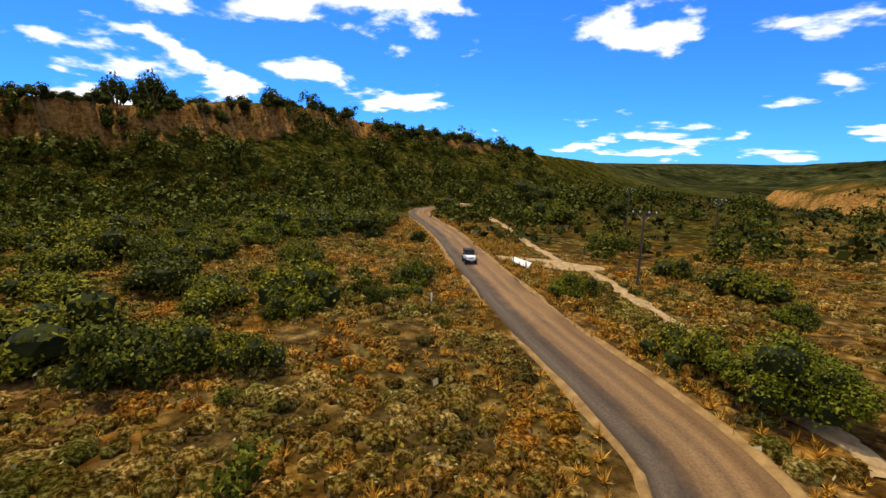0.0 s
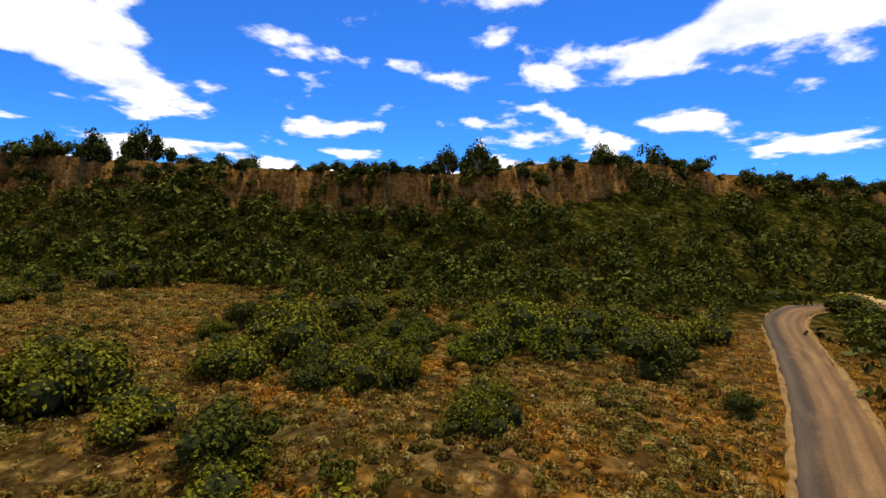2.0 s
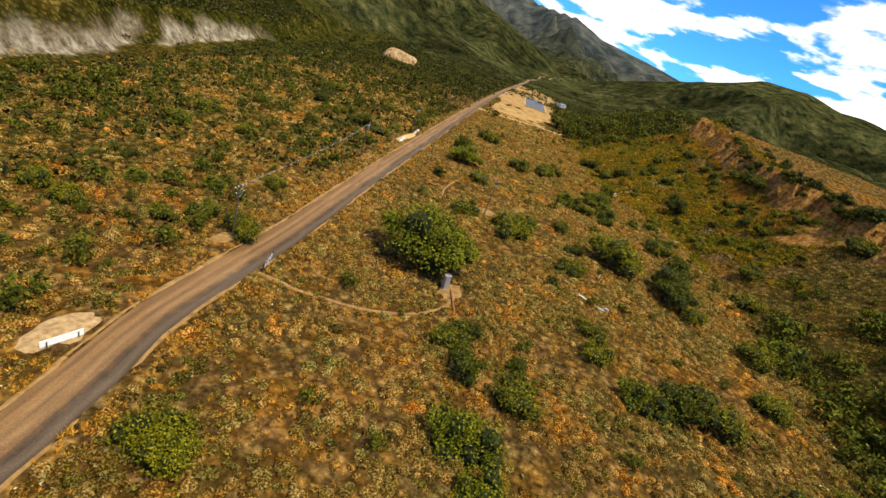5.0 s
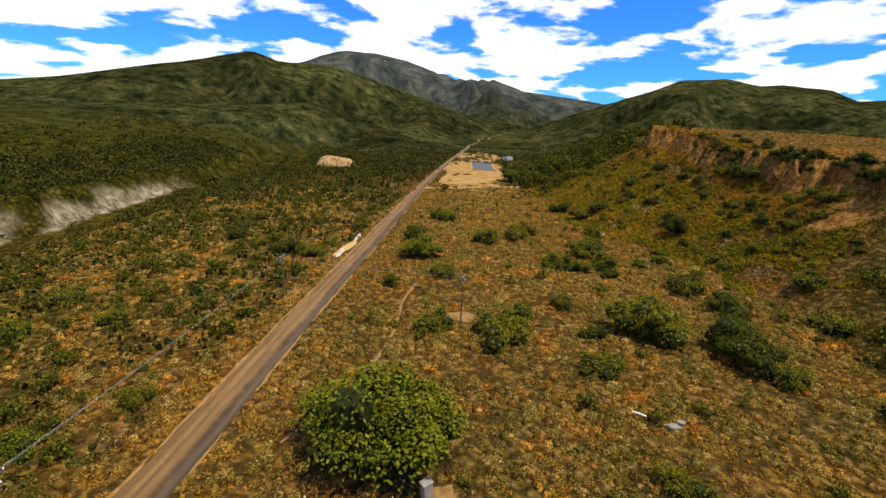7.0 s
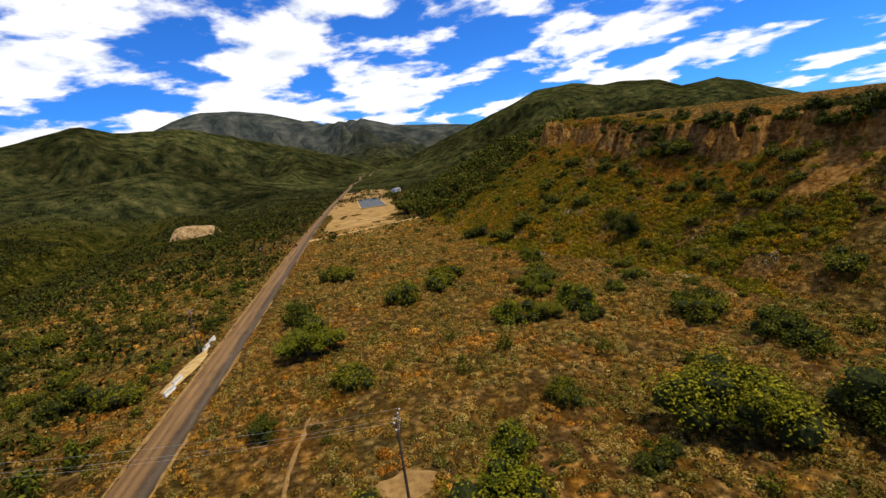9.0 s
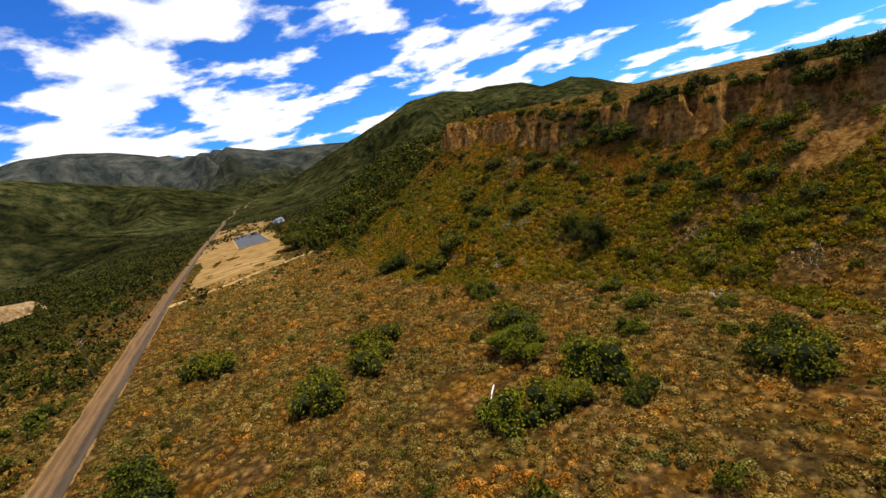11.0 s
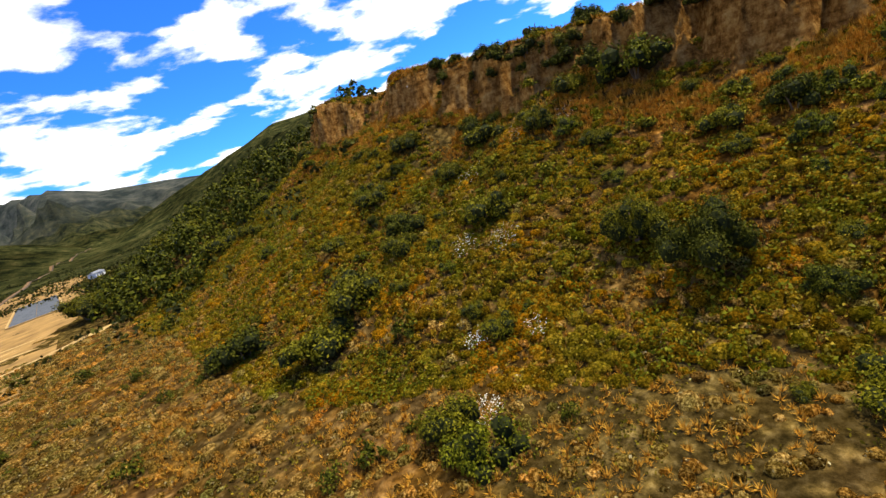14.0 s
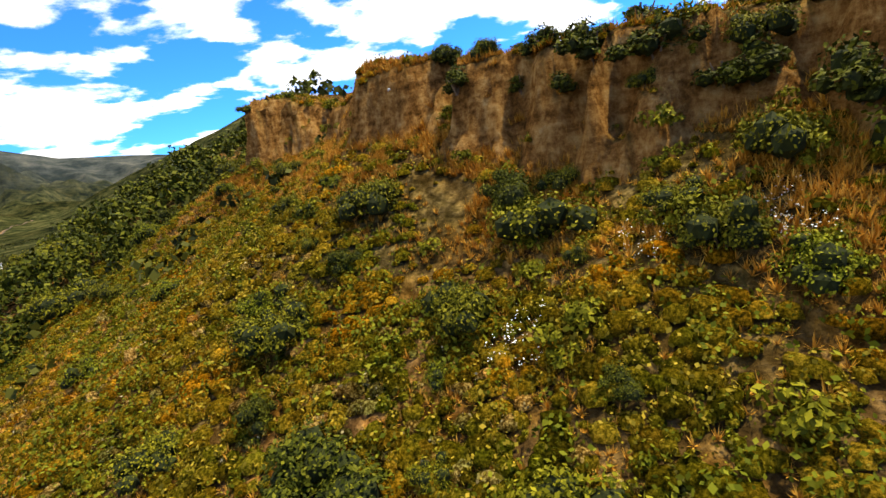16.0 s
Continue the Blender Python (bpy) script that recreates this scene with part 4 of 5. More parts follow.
def spread(n, x0, x1, y0, y1, seed, wanted=None, clear=3.6):
    r = np.random.default_rng(seed)
    x, y = r.uniform(x0, x1, n), r.uniform(y0, y1, n)
    ok = road_distance(x, y) > clear + .4 * r.random(n)
    for pts, half, mt in TRACKS:
        for (ax, ay), (bx, by) in zip(pts[:-1], pts[1:]):
            dx, dy = bx - ax, by - ay
            t = np.clip(((x - ax) * dx + (y - ay) * dy) / (dx * dx + dy * dy), 0, 1)
            ok &= np.hypot(x - ax - t * dx, y - ay - t * dy) > half * .85
    ok &= np.hypot((x + 21.3) / 3, (y + 20.5) / 2.4) > 1
    ok &= np.hypot((x + 120) / 8, (y + 63 + .35 * (x + 120)) / 6) > 1
    face = x - np.interp(y, BLUFF[:, 0], BLUFF[:, 1])
    ok &= (face < -9) | (face > 13) | (y > 60) | (y < -200) | (r.random(n) < .06)
    for px, py, rx, ry in ((15.4, -62, 2.6, 11), (12.4, 39.5, 2, 2.6), (11.5, 66, 3, 4.5), (-22, 27, 2.4, 3), (-16, 141, 3.2, 1.6)):
        ok &= np.hypot((x - px) / rx, (y - py) / ry) > 1
    z1, z2 = height(x + .7, y), height(x, y + .7)
    z = height(x, y)
    ok &= np.hypot(z1 - z, z2 - z) / .7 < 1.2
    if wanted is not None:
        ok &= wanted(x, y, r)
    return x[ok], y[ok]


def dry(x, y, r):
    return fbm(x / 14, y / 14, 3, 101) + .25 * (r.random(len(x)) - .5) > .5


def lush(x, y, r):
    return fbm(x / 11, y / 11, 3, 103) + .3 * (r.random(len(x)) - .5) > .53


x, y = spread(40000, -94, 6, -225, 140, 41, lambda x, y, r: (r.random(len(x)) > .6 * smooth(-30, -62, x) * smooth(-60, -85, y)) & (fbm(x / 8, y / 8, 3, 117) + .3 * (r.random(len(x)) - .5) > .38))
size = rng.uniform(.28, .72, len(x)) * (1 + .5 * (rng.random(len(x)) < .08))
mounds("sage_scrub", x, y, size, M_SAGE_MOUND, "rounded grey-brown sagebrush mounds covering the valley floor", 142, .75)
carpet("sage_scrub", x, y, size * .97, 5, M_SAGE, "grey-brown sagebrush twigs covering the valley floor", "scrub", 42, .8, fine=.62)
x, y = spread(17000, 12, 116, -185, 90, 43)
size = rng.uniform(.35, .85, len(x))
mounds("sage_scrub", x, y, size, M_SAGE_MOUND, "rounded grey sagebrush mounds on the river flats", 144, .75)
carpet("sage_scrub", x, y, size * .95, 3, M_SAGE, "grey sagebrush on the river flats", "scrub", 44)
x, y = spread(23000, -120, 8, -200, 150, 45, lush)
carpet("olive_scrub", x, y, rng.uniform(.35, .85, len(x)), 14, M_OLIVE, "low olive green scrub between the sagebrush", "scrub", 46, .75, fine=.62)
x, y = spread(30000, -126, 12, -205, 150, 47, dry, 2.9)
carpet("dry_grass", x, y, rng.uniform(.3, .7, len(x)), 18, M_STRAW, "tufts of dry straw-coloured grass", "grass", 48, 1.1, True)
x, y = spread(26000, -70, 16, -60, 165, 68, lambda x, y, r: (road_distance(x, y) < 4.0 + 9 * fbm(x / 10, y / 10, 2, 121)), 2.8)
carpet("dry_grass", x, y, rng.uniform(.3, .75, len(x)), 20, M_STRAW, "golden dry grass along the road edge", "grass", 69, 1.0, True)
x, y = spread(13000, -128, -44, -205, -50, 59, lambda x, y, r: fbm(x / 9, y / 9, 3, 111) > .43)
carpet("dry_grass", x, y, rng.uniform(.4, .9, len(x)), 20, M_STRAW, "orange dry grass on the mesa slope", "grass", 60, 1.0, True)
x, y = spread(60000, -124, -88, -205, -60, 159, lambda x, y, r: (np.abs(x - np.interp(y, RIM[:, 0], RIM[:, 1]) - 12) < 10 * r.random(len(x))) & (fbm(x / 8, y / 8, 3, 161) > .42))
carpet("dry_grass", x, y, rng.uniform(.5, 1.15, len(x)), 16, M_STRAW, "orange dry grass at the foot of the cliff", "grass", 160, 1.0, True)
x, y = spread(7000, -10, 110, 60, 250, 49)
size = rng.uniform(.4, .9, len(x))
mounds("sage_scrub", x, y, size, M_SAGE_MOUND, "rounded grey sagebrush mounds beside the dirt tracks", 150, .75)
carpet("sage_scrub", x, y, size * .95, 3, M_SAGE, "grey sagebrush beside the dirt tracks", "scrub", 50)
x, y = spread(37000, -126, -50, -235, -30, 51, lambda x, y, r: (fbm(x / 7, y / 7, 3, 119) + .3 * (r.random(len(x)) - .5) > .35) & (r.random(len(x)) > .7 * (x - np.interp(y, RIM[:, 0], RIM[:, 1]) < 19 + 5 * vnoise(x / 5, y / 5, 165))) & (x - np.interp(y, RIM[:, 0], RIM[:, 4]) < 12 * (fbm(x / 15, y / 15, 3, 105) - .2)) & (y < -48 + 30 * (vnoise(x / 12, y / 12, 107) - .5)))
size = .30 + .75 * rng.random(len(x)) ** 1.4
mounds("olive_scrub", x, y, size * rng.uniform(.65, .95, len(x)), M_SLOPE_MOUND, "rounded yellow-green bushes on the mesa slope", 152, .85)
green_ = fbm(x / 6, y / 6, 3, 163) + .35 * (rng.random(len(x)) - .5) > .5
carpet("olive_scrub", x[~green_], y[~green_], size[~green_], 15, M_YELLOW, "yellow-green scrub on the mesa slope", "scrub", 52, .9, fine=.58)
carpet("olive_scrub", x[green_], y[green_], size[green_] * 1.15, 17, M_BRIGHT, "fresh green scrub on the mesa slope", "scrub", 55, 1.0, fine=.58)
x, y = spread(8000, -134, -80, -80, 170, 57, lambda x, y, r: x - np.interp(y, RIM[:, 0], RIM[:, 4]) < 14 * (fbm(x / 15, y / 15, 3, 109) - .3))
carpet("olive_scrub", x, y, rng.uniform(.6, 1.5, len(x)), 15, M_LEAF, "green scrub under the mesa cliff", "scrub", 58, .8, fine=.5)
x, y = spread(7000, -150, 320, -600, 420, 53, lambda x, y, r: (np.hypot(x + 40, y + 20) > 170) & (x > np.interp(y, RIM[:, 0], RIM[:, 1]) - 20) & (np.hypot((x + 14) / 28, (y + 300) / 95) > 1))
carpet("far_chaparral", x, y, rng.uniform(1.2, 3.4, len(x)), 10, M_DARK, "green chaparral on the far slopes", "chaparral", 54, .7)
x, y = spread(15000, 95, 225, -330, 90, 66, lambda x, y, r: (x - np.interp(y, BLUFF[:, 0], BLUFF[:, 1]) > 9) & (x - np.interp(y, BLUFF[:, 0], BLUFF[:, 1]) < 58))
carpet("far_chaparral", x, y, rng.uniform(1.0, 2.6, len(x)), 7, M_DARK, "dark brush on the slope above the river bluff", "chaparral", 67, .6)
x, y = spread(9500, 16, 150, -430, 60, 62, lambda x, y, r: fbm(x / 30, y / 30, 3, 113) + .3 * (r.random(len(x)) - .5) > .47)
carpet("far_chaparral", x, y, rng.uniform(.8, 2.3, len(x)), 9, M_DARK, "dark green brush along the river flats", "chaparral", 63, .8)
x, y = spread(8000, -600, 650, -900, -330, 64, lambda x, y, r: (fbm(x / 90, y / 90, 3, 115) + .35 * (r.random(len(x)) - .5) > .5) & (np.hypot((x + 14) / 34, (y + 300) / 110) > 1))
carpet("far_chaparral", x, y, rng.uniform(1.2, 3.2, len(x)), 7, M_DARK, "dark chaparral on the mountain foothills", "chaparral", 65, .6)
for n, (fx, fy, fr, cnt) in enumerate([(-66.4, -101.8, 1.7, 46), (-73.4, -109, 1.2, 30), (-83.2, -118.8, 1.8, 46), (-85.6, -113.8, 2.1, 60), (-77, -104, 1.2, 24), (-97, -74, 2.2, 30), (-85, -62, 1.5, 20), (-97, -56, 2.4, 30), (-108, -117, 1.8, 30), (-104, -124, 1.6, 22), (-96, -128, 2.2, 30)]):
    r = np.random.default_rng(200 + n)
    a, q = r.random(cnt) * 6.28, fr * np.sqrt(r.random(cnt))
    fo = carpet("white_blossom", fx + q * np.cos(a), fy + q * np.sin(a), np.full(cnt, .28), 6, M_FLOWER, "cluster of white blossoms on a low shrub", "flowers", 300 + n, 4.6, fine=.8)
for n, (fx, fy, fr) in enumerate([(-23.1, 102.5, .9), (-14.1, 106.7, .8), (-27, 37, 1.2), (-24, 34, .8), (20, 62, 1.0)]):
    r = np.random.default_rng(400 + n)
    a, q = r.random(26) * 6.28, fr * np.sqrt(r.random(26))
    carpet("orange_blossom", fx + q * np.cos(a), fy + q * np.sin(a), np.full(26, .22), 6, M_POPPY, "orange flowering shrub in dry grass", "flowers", 500 + n, 2.4)

# ---- poles and wires ----
def make_pole(x, y, tall, turn, arms=1):
    root = new("utility_pole")
    z = ground_z(x, y)
    root.matrix_basis = Matrix.LocRotScale((x, y, z), Euler((0, 0, turn)), None)
    bm = bmesh.new()
    tube(bm, [(0, 0, -.6), (0, 0, tall * .5), (0, 0, tall)], [.16, .135, .11], 12)
    part("post", bm, M_POLE, root)
    for k in range(arms):
        h = tall - .35 - k * .95
        bm = bmesh.new()
        box(bm, 0, .13, h, 2.5 if k == 0 else 1.8, .10, .13, .012)
        arm = part("crossarm", bm, M_POLE, root)
        for s in (-1, 1):
            bm = bmesh.new()
            tube(bm, [(s * .75, .13, h - .08), (s * .12, .02, h - .75)], [.02, .02], 6)
            part("brace", bm, M_METAL, root)
        for px in ((-1.15, -.45, .45, 1.15) if k == 0 else (-.8, .8)):
            bm = bmesh.new()
            tube(bm, [(px, .13, h + .06), (px, .13, h + .14), (px, .13, h + .16), (px, .13, h + .24), (px, .13, h + .27)], [.02, .025, .075, .06, .03], 10)
            part("insulator", bm, M_GLASSY, arm, "pale porcelain insulator")
    return tagged(root, "weathered wooden utility pole with crossarm and insulators", "utility pole", "utility poles")


POLES = [(-6.5, 138.5, 8.2, .4, 1), (11.8, 38.6, 8.8, 1.5, 2), (-21.4, -18, 9.4, 1.3, 2), (16.2, -22.6, 9.2, 1.5, 2), (15.6, -70, 9.0, 1.5, 1), (14.2, 74, 8.6, 1.0, 1), (-30, 184, 9, .4, 1), (-13, 184, 8, .4, 1),
         (18, -140, 9, 1.5, 1), (18, -230, 9, 1.5, 1), (-146, -62, 10.5, 1.2, 1), (60, 190, 9, .4, 1)]
for p in POLES:
    make_pole(*p)


def make_wire(a, b, sag, name="power_line"):
    cu = []
    for k in range(25):
        t = k / 24
        cu.append(Vector(a).lerp(Vector(b), t) - Vector((0, 0, sag * 4 * t * (1 - t))))
    bm = bmesh.new()
    tube(bm, cu, [.008] * 25, 5)
    me = bpy.data.meshes.new(name)
    bm.to_mesh(me)
    bm.free()
    me.materials.append(M_WIRE)
    return tagged(new(name, me), "thin sagging aluminium power line between poles", "power line", "power lines")


def arm_end(p, off):
    x, y, tall, turn, _ = p
    return (x + off * math.cos(turn) - .13 * math.sin(turn), y + off * math.sin(turn) + .13 * math.cos(turn), ground_z(x, y) + tall - .08)


for a, b in ((2, 3), (1, 3)):
    for off in (-1.15, 1.15, .45):
        make_wire(arm_end(POLES[a], off), arm_end(POLES[b], off), 0.7)


# ---- roadside things ----
def make_board(x, y, turn, length, tilt, label):
    root = new("barrier_board")
    root.matrix_basis = Matrix.LocRotScale((x, y, ground_z(x, y)), Euler((0, 0, turn)), None)
    bm = bmesh.new()
    box(bm, 0, 0, .52, length, .045, .75, .01)
    bd = part("board", bm, M_WHITE, root)
    bd.rotation_euler = (tilt, 0, 0)
    for s in (-1, 1):
        bm = bmesh.new()
        box(bm, s * length * .36, .10, .30, .10, .10, .95, .012)
        part("post", bm, M_POLE, root)
    return tagged(root, label, "barrier", "roadside barriers")


make_board(-20, 134.9, -.36, 4.1, -.65, "long white board barrier beside the road and track")
make_board(9.9, 67, 1.25, 3.6, .1, "long white board barrier at the road edge")


def make_rail(x, y, turn, length):
    root = new("concrete_barrier")
    root.matrix_basis = Matrix.LocRotScale((x, y, ground_z(x, y)), Euler((0, 0, turn)), None)
    bm = bmesh.new()
    prof = [(-.30, -.05), (-.30, .10), (-.14, .35), (-.09, .82), (.09, .82), (.14, .35), (.30, .10), (.30, -.05)]
    ends = [[bm.verts.new((s * length / 2, p, q)) for p, q in prof] for s in (-1, 1)]
    for k in range(8):
        bm.faces.new((ends[0][k], ends[0][(k + 1) % 8], ends[1][(k + 1) % 8], ends[1][k]))
    bm.faces.new(ends[0][::-1])
    bm.faces.new(ends[1])
    bmesh.ops.bevel(bm, geom=[e for e in bm.edges], offset=.02, segments=1, affect="EDGES")
    part("body", bm, M_CONC, root)
    for s in (-1, 1):
        bm = bmesh.new()
        tube(bm, [(s * (length / 2 - .05), 0, .82), (s * (length / 2 - .05), 0, .90)], [.03, .03], 8)
        part("lifting_pin", bm, M_RUST, root)
    return tagged(root, "pale weathered concrete barrier beside the road", "barrier", "roadside barriers")


for x, y, tn, ln in ((14.6, -53.5, 1.45, 3.0), (14.9, -57.5, 1.5, 3.0), (15.0, -72, 1.55, 3.0), (15.1, -76, 1.55, 3.0)):
    make_rail(x, y, tn, ln)


def make_cabinet(x, y):
    root = new("utility_cabinet")
    root.matrix_basis = Matrix.LocRotScale((x, y, ground_z(x, y)), Euler((0, .10, .7)), (1.35, 1.35, 1.35))
    bm = bmesh.new()
    box(bm, 0, 0, 1.0, .75, .55, 2.0, .03)
    body = part("body", bm, M_METAL, root)
    bm = bmesh.new()
    box(bm, 0, -.29, 1.05, .64, .03, 1.75, .01)
    door = part("door", bm, M_WHITE, root, "dented white cabinet door")
    bm = bmesh.new()
    tube(bm, [(.24, -.31, 1.0), (.24, -.35, 1.0), (.24, -.35, 1.16), (.24, -.31, 1.16)], [.012] * 4, 6)
    part("handle", bm, M_METAL, door)
    bm = bmesh.new()
    box(bm, 0, 0, 2.05, .86, .66, .08, .02)
    part("roof", bm, M_METAL, root)
    return tagged(root, "leaning grey-white metal utility cabinet beside the tree", "cabinet")


make_cabinet(-20.9, 27.0)


def make_gate(x, y, turn):
    root = new("farm_gate")
    root.matrix_basis = Matrix.LocRotScale((x, y, ground_z(x, y)), Euler((0, 0, turn)), None)
    for s in (0, 3.6):
        bm = bmesh.new()
        box(bm, s, 0, .65, .16, .16, 1.7, .015)
        part("post", bm, M_POLE, root)
    for k in range(5):
        bm = bmesh.new()
        tube(bm, [(.12, 0, .35 + .22 * k), (3.48, 0, .35 + .22 * k)], [.024, .024], 8)
        part("rail", bm, M_METAL, root)
    for s in (.14, 1.8, 3.46):
        bm = bmesh.new()
        tube(bm, [(s, 0, .30), (s, 0, 1.28)], [.022, .022], 8)
        part("upright", bm, M_METAL, root)
    return tagged(root, "grey tubular steel farm gate between wooden posts", "gate")


make_gate(3.3, 43.6, -1.35)


def make_pipe(name, a, b, radius, material, label, cat, rise=.1):
    za, zb = ground_z(a[0], a[1]), ground_z(b[0], b[1])
    bm = bmesh.new()
    mid = ((a[0] + b[0]) / 2 + .05, (a[1] + b[1]) / 2, (za + zb) / 2 + rise + .05)
    tube(bm, [(a[0], a[1], za + rise), mid, (b[0], b[1], zb + rise)], [radius, radius, radius * .95], 10)
    me = bpy.data.meshes.new(name)
    bm.to_mesh(me)
    bm.free()
    me.materials.append(material)
    return tagged(new(name, me), label, cat)


make_pipe("fallen_rail", (-24.0, 33.2), (-22.0, 27.2), .13, M_RUST, "rusty iron rail lying by the cabinet", "rail", .35)
make_pipe("white_pipe", (-46.6, -66.5), (-44.4, -63.6), .10, M_WHITE, "white pipe lying in the scrub", "pipe", .45)
make_pipe("white_pipe", (-47.6, 9), (-46, 8.2), .10, M_WHITE, "short white pipe lying in the scrub", "pipe", .45)
make_pipe("dead_log", (-56, -80), (-53.5, -76.5), .09, M_CONC, "bleached dead log in the scrub", "log", .4)
make_pipe("drain_pipe", (-115.5, -160.5), (-110.8, -156.2), .20, M_CONC, "pale drain pipe on the cliff edge", "pipe", .5)
for sx, sy in ((-51.6, -5.2), (-14.3, 115.4)):
    bm = bmesh.new()
    box(bm, 0, 0, .5, .12, .05, 1.3, .01)
    me = bpy.data.meshes.new("marker_stake")
    bm.to_mesh(me)
    bm.free()
    me.materials.append(M_WHITE)
    st = tagged(new("marker_stake", me), "white wooden survey stake in the scrub", "stake")
    st.matrix_basis = Matrix.LocRotScale((sx, sy, ground_z(sx, sy)), Euler((.1, .05, .4)), None)


def make_slab(x, y, sx, sy, turn):
    bm = bmesh.new()
    box(bm, 0, 0, .22, sx, sy, .5, .04)
    for v in bm.verts:
        v.co += Vector((noise.noise(v.co * 3), noise.noise(v.co * 3 + Vector((5, 0, 0))), 0)) * .12
    me = bpy.data.meshes.new("concrete_slab")
    bm.to_mesh(me)
    bm.free()
    me.materials.append(M_SLAB)
    ob = tagged(new("concrete_slab", me), "broken grey concrete slab lying in the scrub", "slab", "slabs")
    ob.matrix_basis = Matrix.LocRotScale((x, y, ground_z(x, y)), Euler((.08, -.06, turn)), None)


make_slab(-50.6, 10.5, 1.6, 1.1, .3)
make_slab(-51.9, 9.4, 1.0, .9, .9)


# ---- off-road car ----
M_CAR = plain("white_car_paint", (0.70, 0.70, 0.69), (0.78, 0.78, 0.77), 1.2, 0.25, bump=0)
M_SOFT = plain("black_soft_top", (0.012, 0.012, 0.012), (0.03, 0.03, 0.03), 20, 0.75)
M_TYRE = plain("tyre_rubber", (0.015, 0.014, 0.013), (0.035, 0.032, 0.03), 14, 0.85)
M_WINDOW = plain("dark_car_glass", (0.012, 0.014, 0.016), (0.02, 0.022, 0.025), 2, 0.06, bump=0)
M_LAMP = plain("lamp_glass", (0.6, 0.6, 0.58), (0.75, 0.75, 0.72), 3, 0.1, bump=0)
M_AMBER = plain("amber_lens", (0.5, 0.18, 0.02), (0.6, 0.25, 0.03), 3, 0.2, bump=0)


def make_car(x, y, turn):
    """An upright two-box off-roader, modelled at about 4.0 x 1.85 x 1.85 m, then scaled down to fit the camera's view;
    +x is its front.
    """
    root = new("car")
    root.matrix_basis = Matrix.LocRotScale((x, y, ground_z(x, y) + .22), Euler((0, 0, turn)), (.87, .87, .87))
    bm = bmesh.new()
    box(bm, -.35, 0, .78, 2.6, 1.56, .62, .06)
    part("body", bm, M_CAR, root)
    bm = bmesh.new()
    box(bm, 1.30, 0, .84, 1.15, 1.30, .52, .06)
    for v in bm.verts:
        if v.co.x > 1.5:
            v.co.y *= .88
            v.co.z -= .04
    part("bonnet", bm, M_CAR, root)
    for s in (-1, 1):
        for fx in (1.30, -1.05):
            bm = bmesh.new()
            box(bm, fx, s * .80, .86, 1.05, .30, .10, .03)
            for v in bm.verts:
                if abs(v.co.x - fx) > .4:
                    v.co.z -= .22
            part("mudguard", bm, M_SOFT, root, "black flared mudguard")
    bm = bmesh.new()
    box(bm, -.62, 0, 1.72, 1.95, 1.44, .14, .05)
    box(bm, -1.52, 0, 1.38, .10, 1.40, .58, .03)
    part("soft_top", bm, M_SOFT, root)
    for sx, sy, px in ((.06, 1.40, .42),):
        bm = bmesh.new()
        box(bm, px, 0, 1.38, .05, 1.34, .56, .015)
        for v in bm.verts:
            if v.co.z > 1.4:
                v.co.x -= .16
        part("windscreen", bm, M_WINDOW, root)
    for s in (-1, 1):
        for cx, w in ((-.10, .85), (-1.02, .85)):
            bm = bmesh.new()
            box(bm, cx, s * .71, 1.38, w, .04, .50, .015)
            part("side_window", bm, M_WINDOW, root)
        bm = bmesh.new()
        tube(bm, [(.34, s * .72, 1.08), (.30, s * .90, 1.20)], [.02, .02], 6)
        box(bm, .30, s * .95, 1.25, .06, .20, .22, .02)
        part("mirror", bm, M_SOFT, root)
        bm = bmesh.new()
        tube(bm, [(1.86, s * .42, .88), (1.91, s * .42, .88)], [.10, .09], 16)
        part("headlight", bm, M_LAMP, root)
        bm = bmesh.new()
        tube(bm, [(1.70, s * .78, .92), (1.74, s * .78, .92)], [.05, .05], 10)
        part("indicator", bm, M_AMBER, root)
    bm = bmesh.new()
    for k in range(7):
        box(bm, 1.875, -.24 + .08 * k, .86, .02, .035, .28, .008)
    part("grille", bm, M_SOFT, root)
    for bx in (1.98, -1.86):
        bm = bmesh.new()
        box(bm, bx, 0, .52, .16, 1.60, .17, .04)
        part("bumper", bm, M_SOFT, root)
    for fx in (1.28, -1.05):
        for s in (-1, 1):
            bm = bmesh.new()
            prof = [(-.12, .22), (-.12, .34), (-.08, .38), (.08, .38), (.12, .34), (.12, .22)]
            rings = [[bm.verts.new((fx + r * math.cos(a * math.pi / 12), s * .74 + w, .38 - .22 + .22 + r * math.sin(a * math.pi / 12) - .0)) for w, r in prof] for a in range(24)]
            for a in range(24):
                for k in range(5):
                    bm.faces.new((rings[a][k], rings[a][k + 1], rings[(a + 1) % 24][k + 1], rings[(a + 1) % 24][k]))
            wh = part("wheel", bm, M_TYRE, root)
            bm = bmesh.new()
            tube(bm, [(fx, s * .74 - .09, .38), (fx, s * .74 + .09, .38)], [.225, .225], 20)
            part("rim", bm, M_METAL, wh)
    bm = bmesh.new()
    tube(bm, [(-1.62, 0, .98), (-1.84, 0, .98)], [.36, .36], 24)
    part("spare_wheel", bm, M_TYRE, root)
    bm = bmesh.new()
    box(bm, 2.07, 0, .54, .015, .32, .11, .004)
    part("number_plate", bm, M_WHITE, root)
    return tagged(root, "white off-road car with black soft top on the road", "car")


make_car(-24.3, 130.4, math.atan2(-.60, .80))


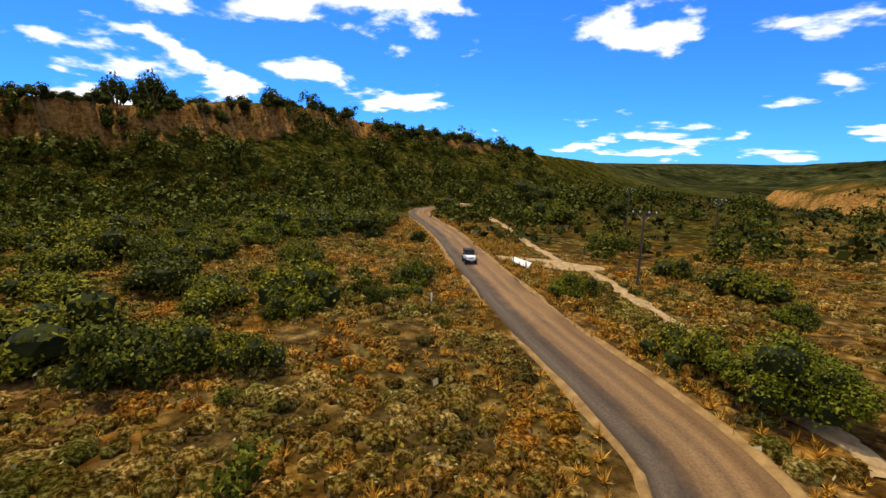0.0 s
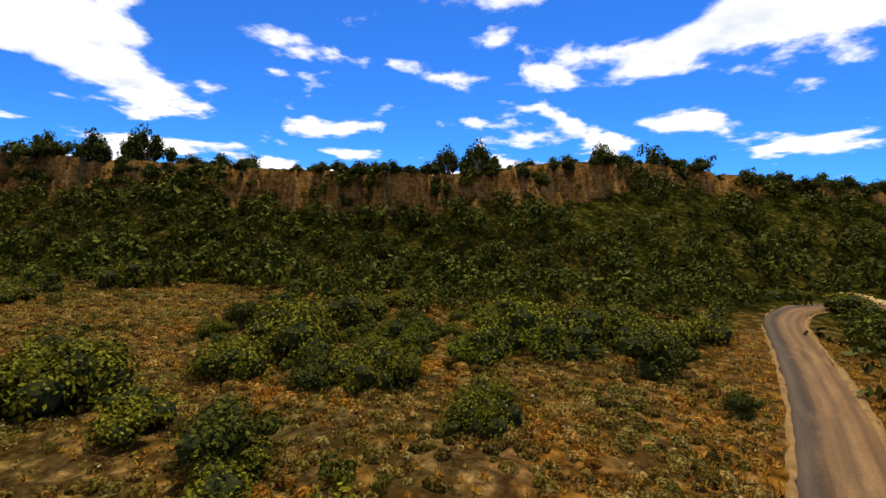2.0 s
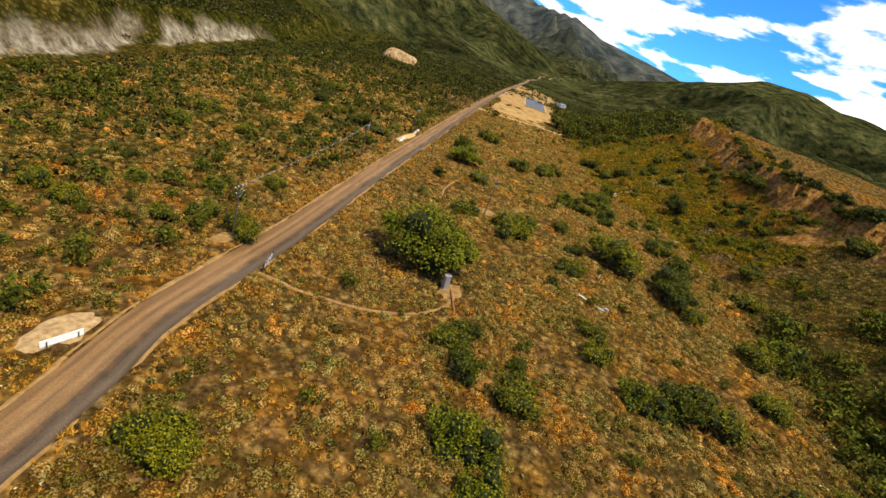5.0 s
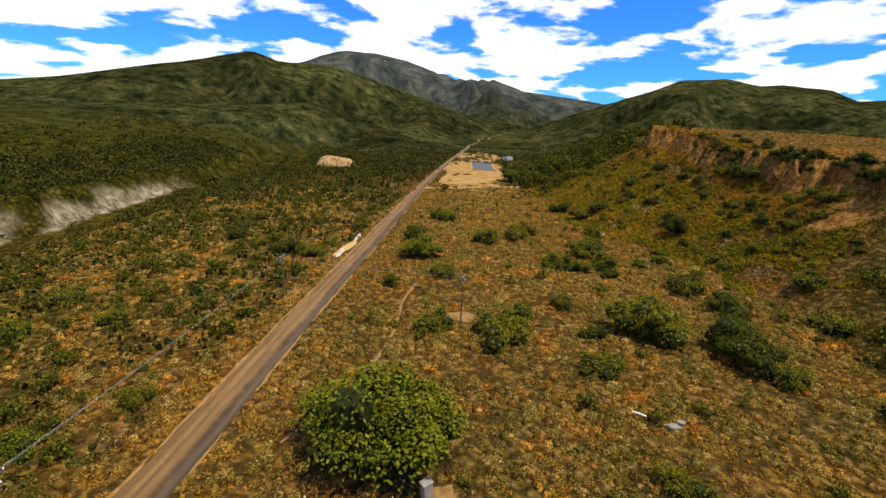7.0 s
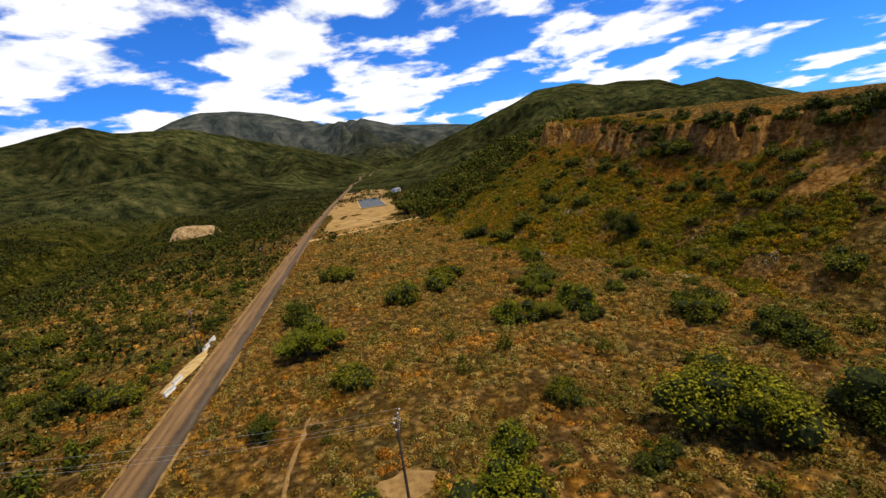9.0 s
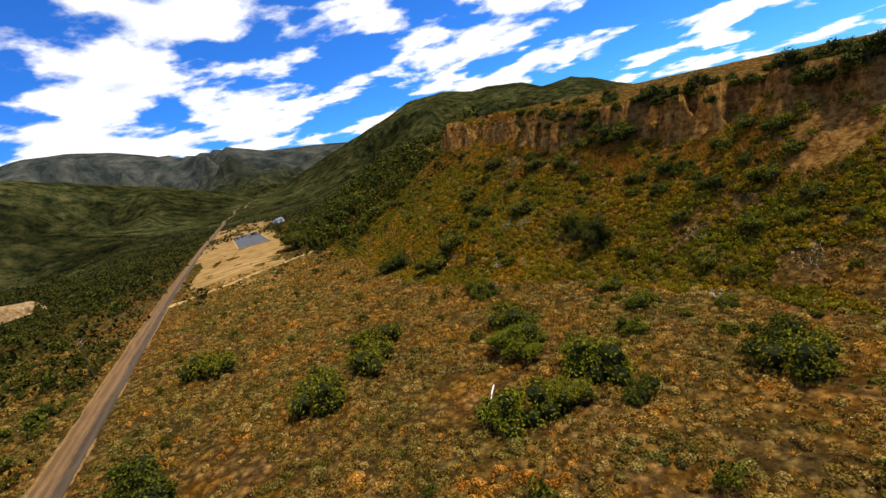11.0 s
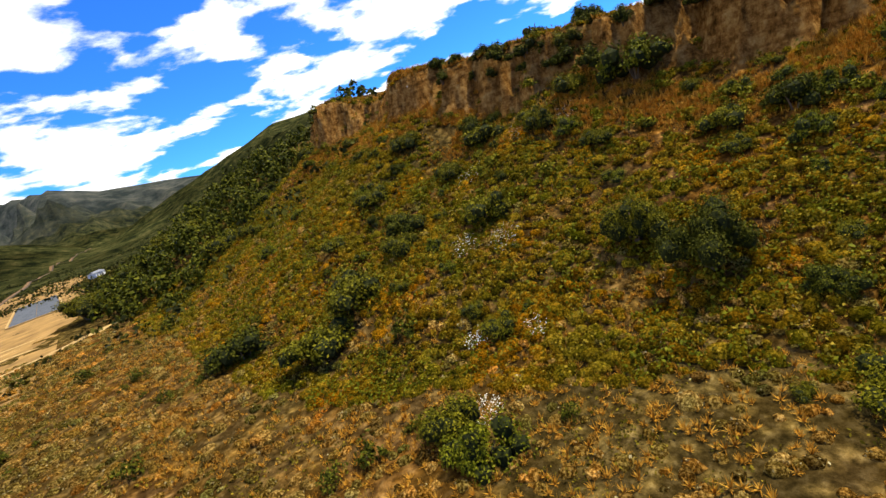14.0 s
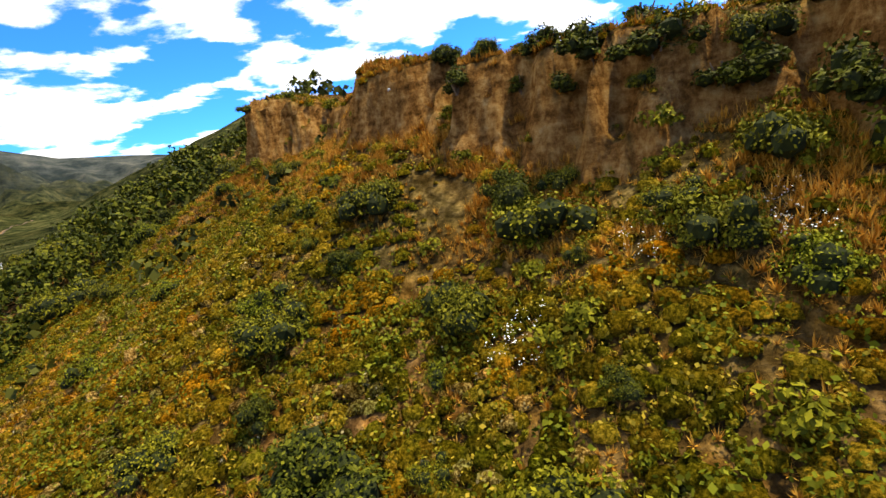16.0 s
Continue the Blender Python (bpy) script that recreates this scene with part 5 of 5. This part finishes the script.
# ---- paved court, sheds and yard up the valley ----
def make_court():
    root = new("paved_court")
    cx, cy = -19, -380
    root.matrix_basis = Matrix.LocRotScale((cx, cy, ground_z(cx, cy) + .25), Euler((0, 0, .06)), None)
    m = Mat("blue_grey_paving", .95)
    m.color(m.ramp(m.noise(.4, 5), (.3, (.05, .058, .072)), (.7, (.10, .11, .13))))
    for i in range(2):
        for j in range(4):
            bm = bmesh.new()
            box(bm, -4.6 + i * 9.2, -36 + j * 24.2, 0, 9.0, 24.0, .5, .03)
            part("paving_panel", bm, m.m, root)
    for s in (-1, 1):
        bm = bmesh.new()
        box(bm, s * 9.9, 0, .02, .9, 98, .55, .05)
        part("kerb", bm, M_SAND, root)
        bm = bmesh.new()
        box(bm, 0, s * 49.4, .02, 18.6, .8, .55, .05)
        part("kerb", bm, M_SAND, root)
    return tagged(root, "blue-grey paved court with pale kerb in a dirt field", "court")


make_court()


def make_bank(x, y, length, tall, turn):
    """A bare eroded cut bank with a level top, its face towards -y of its own axes."""
    m = Mat("sandy_cut_bank_earth", .95)
    n1 = m.noise(.35, 8, .7, stretch=(1, 1, .5))
    m.color(m.ramp(n1, (.36, (.11, .06, .024)), (.5, (.25, .155, .068)), (.64, (.42, .30, .155)))).bump(n1, .8, .8)
    u, v = np.meshgrid(np.linspace(-.5, .5, 61), np.linspace(0, 1, 22))
    rib = np.abs(vnoise(u * length / 4, v * 2, 131) * 2 - 1) + .5 * vnoise(u * length / 1.6, v * 5, 133)
    up = smooth(0, .62, v) * (1 - np.abs(2 * u) ** 5) * tall * (.85 + .3 * vnoise(u * length / 7, v * 0 + .5, 135))
    back = 7 * smooth(0, .62, v) + 16 * smooth(.6, 1, v) + 2.6 * (rib - .6) * smooth(0, .15, v) * smooth(.8, .5, v)
    a, b = u * length, back
    wx, wy = x + a * math.cos(turn) - b * math.sin(turn), y + a * math.sin(turn) + b * math.cos(turn)
    wz = height(wx, wy) + up - 1.2 * smooth(.12, 0, v) - 2.5 * smooth(.85, 1, v)
    idx = np.arange(u.size).reshape(u.shape)
    F = np.stack([idx[:-1, :-1], idx[:-1, 1:], idx[1:, 1:], idx[1:, :-1]], -1).reshape(-1, 4)
    ob = fast_mesh("cut_bank", np.stack([wx.ravel(), wy.ravel(), wz.ravel()], -1), F, m.m)
    return tagged(ob, "bare sandy cut bank beside the river flats", "earth bank", kind="structure")


make_bank(96, -300, 32, 6.0, -2.80)


def make_shed(x, y, w, d, h, turn, wall, roof, label):
    root = new("shed")
    root.matrix_basis = Matrix.LocRotScale((x, y, ground_z(x, y)), Euler((0, 0, turn)), None)
    bm = bmesh.new()
    box(bm, 0, 0, h / 2 - .3, w, d, h + .6, .04)
    part("wall", bm, wall, root)
    for s in (-1, 1):
        bm = bmesh.new()
        vs = [bm.verts.new(p) for p in ((-w / 2 - .4, s * (d / 2 + .4), h - .1), (w / 2 + .4, s * (d / 2 + .4), h - .1), (w / 2 + .4, 0, h + d * .2), (-w / 2 - .4, 0, h + d * .2))]
        f = bm.faces.new(vs if s < 0 else vs[::-1])
        bmesh.ops.solidify(bm, geom=[f], thickness=.12)
        part("roof", bm, roof, root)
    bm = bmesh.new()
    box(bm, -w * .2, d / 2 + .02, 1.05, 1.0, .08, 2.1, .01)
    part("door", bm, M_POLE, root)
    for k in (0, 1):
        bm = bmesh.new()
        box(bm, w * (.08 + .25 * k), d / 2 + .02, 1.5, 1.1, .08, 1.0, .01)
        part("window", bm, M_WINDOW, root)
    return tagged(root, label, "shed", "farm sheds")


for spec in ((-58, -338, 9, 6, 3.0, .3), (-47, -470, 9, 6, 3.2, .9)):
    make_shed(*spec, M_WHITE, M_METAL, "white farm shed with grey metal roof in the yard")
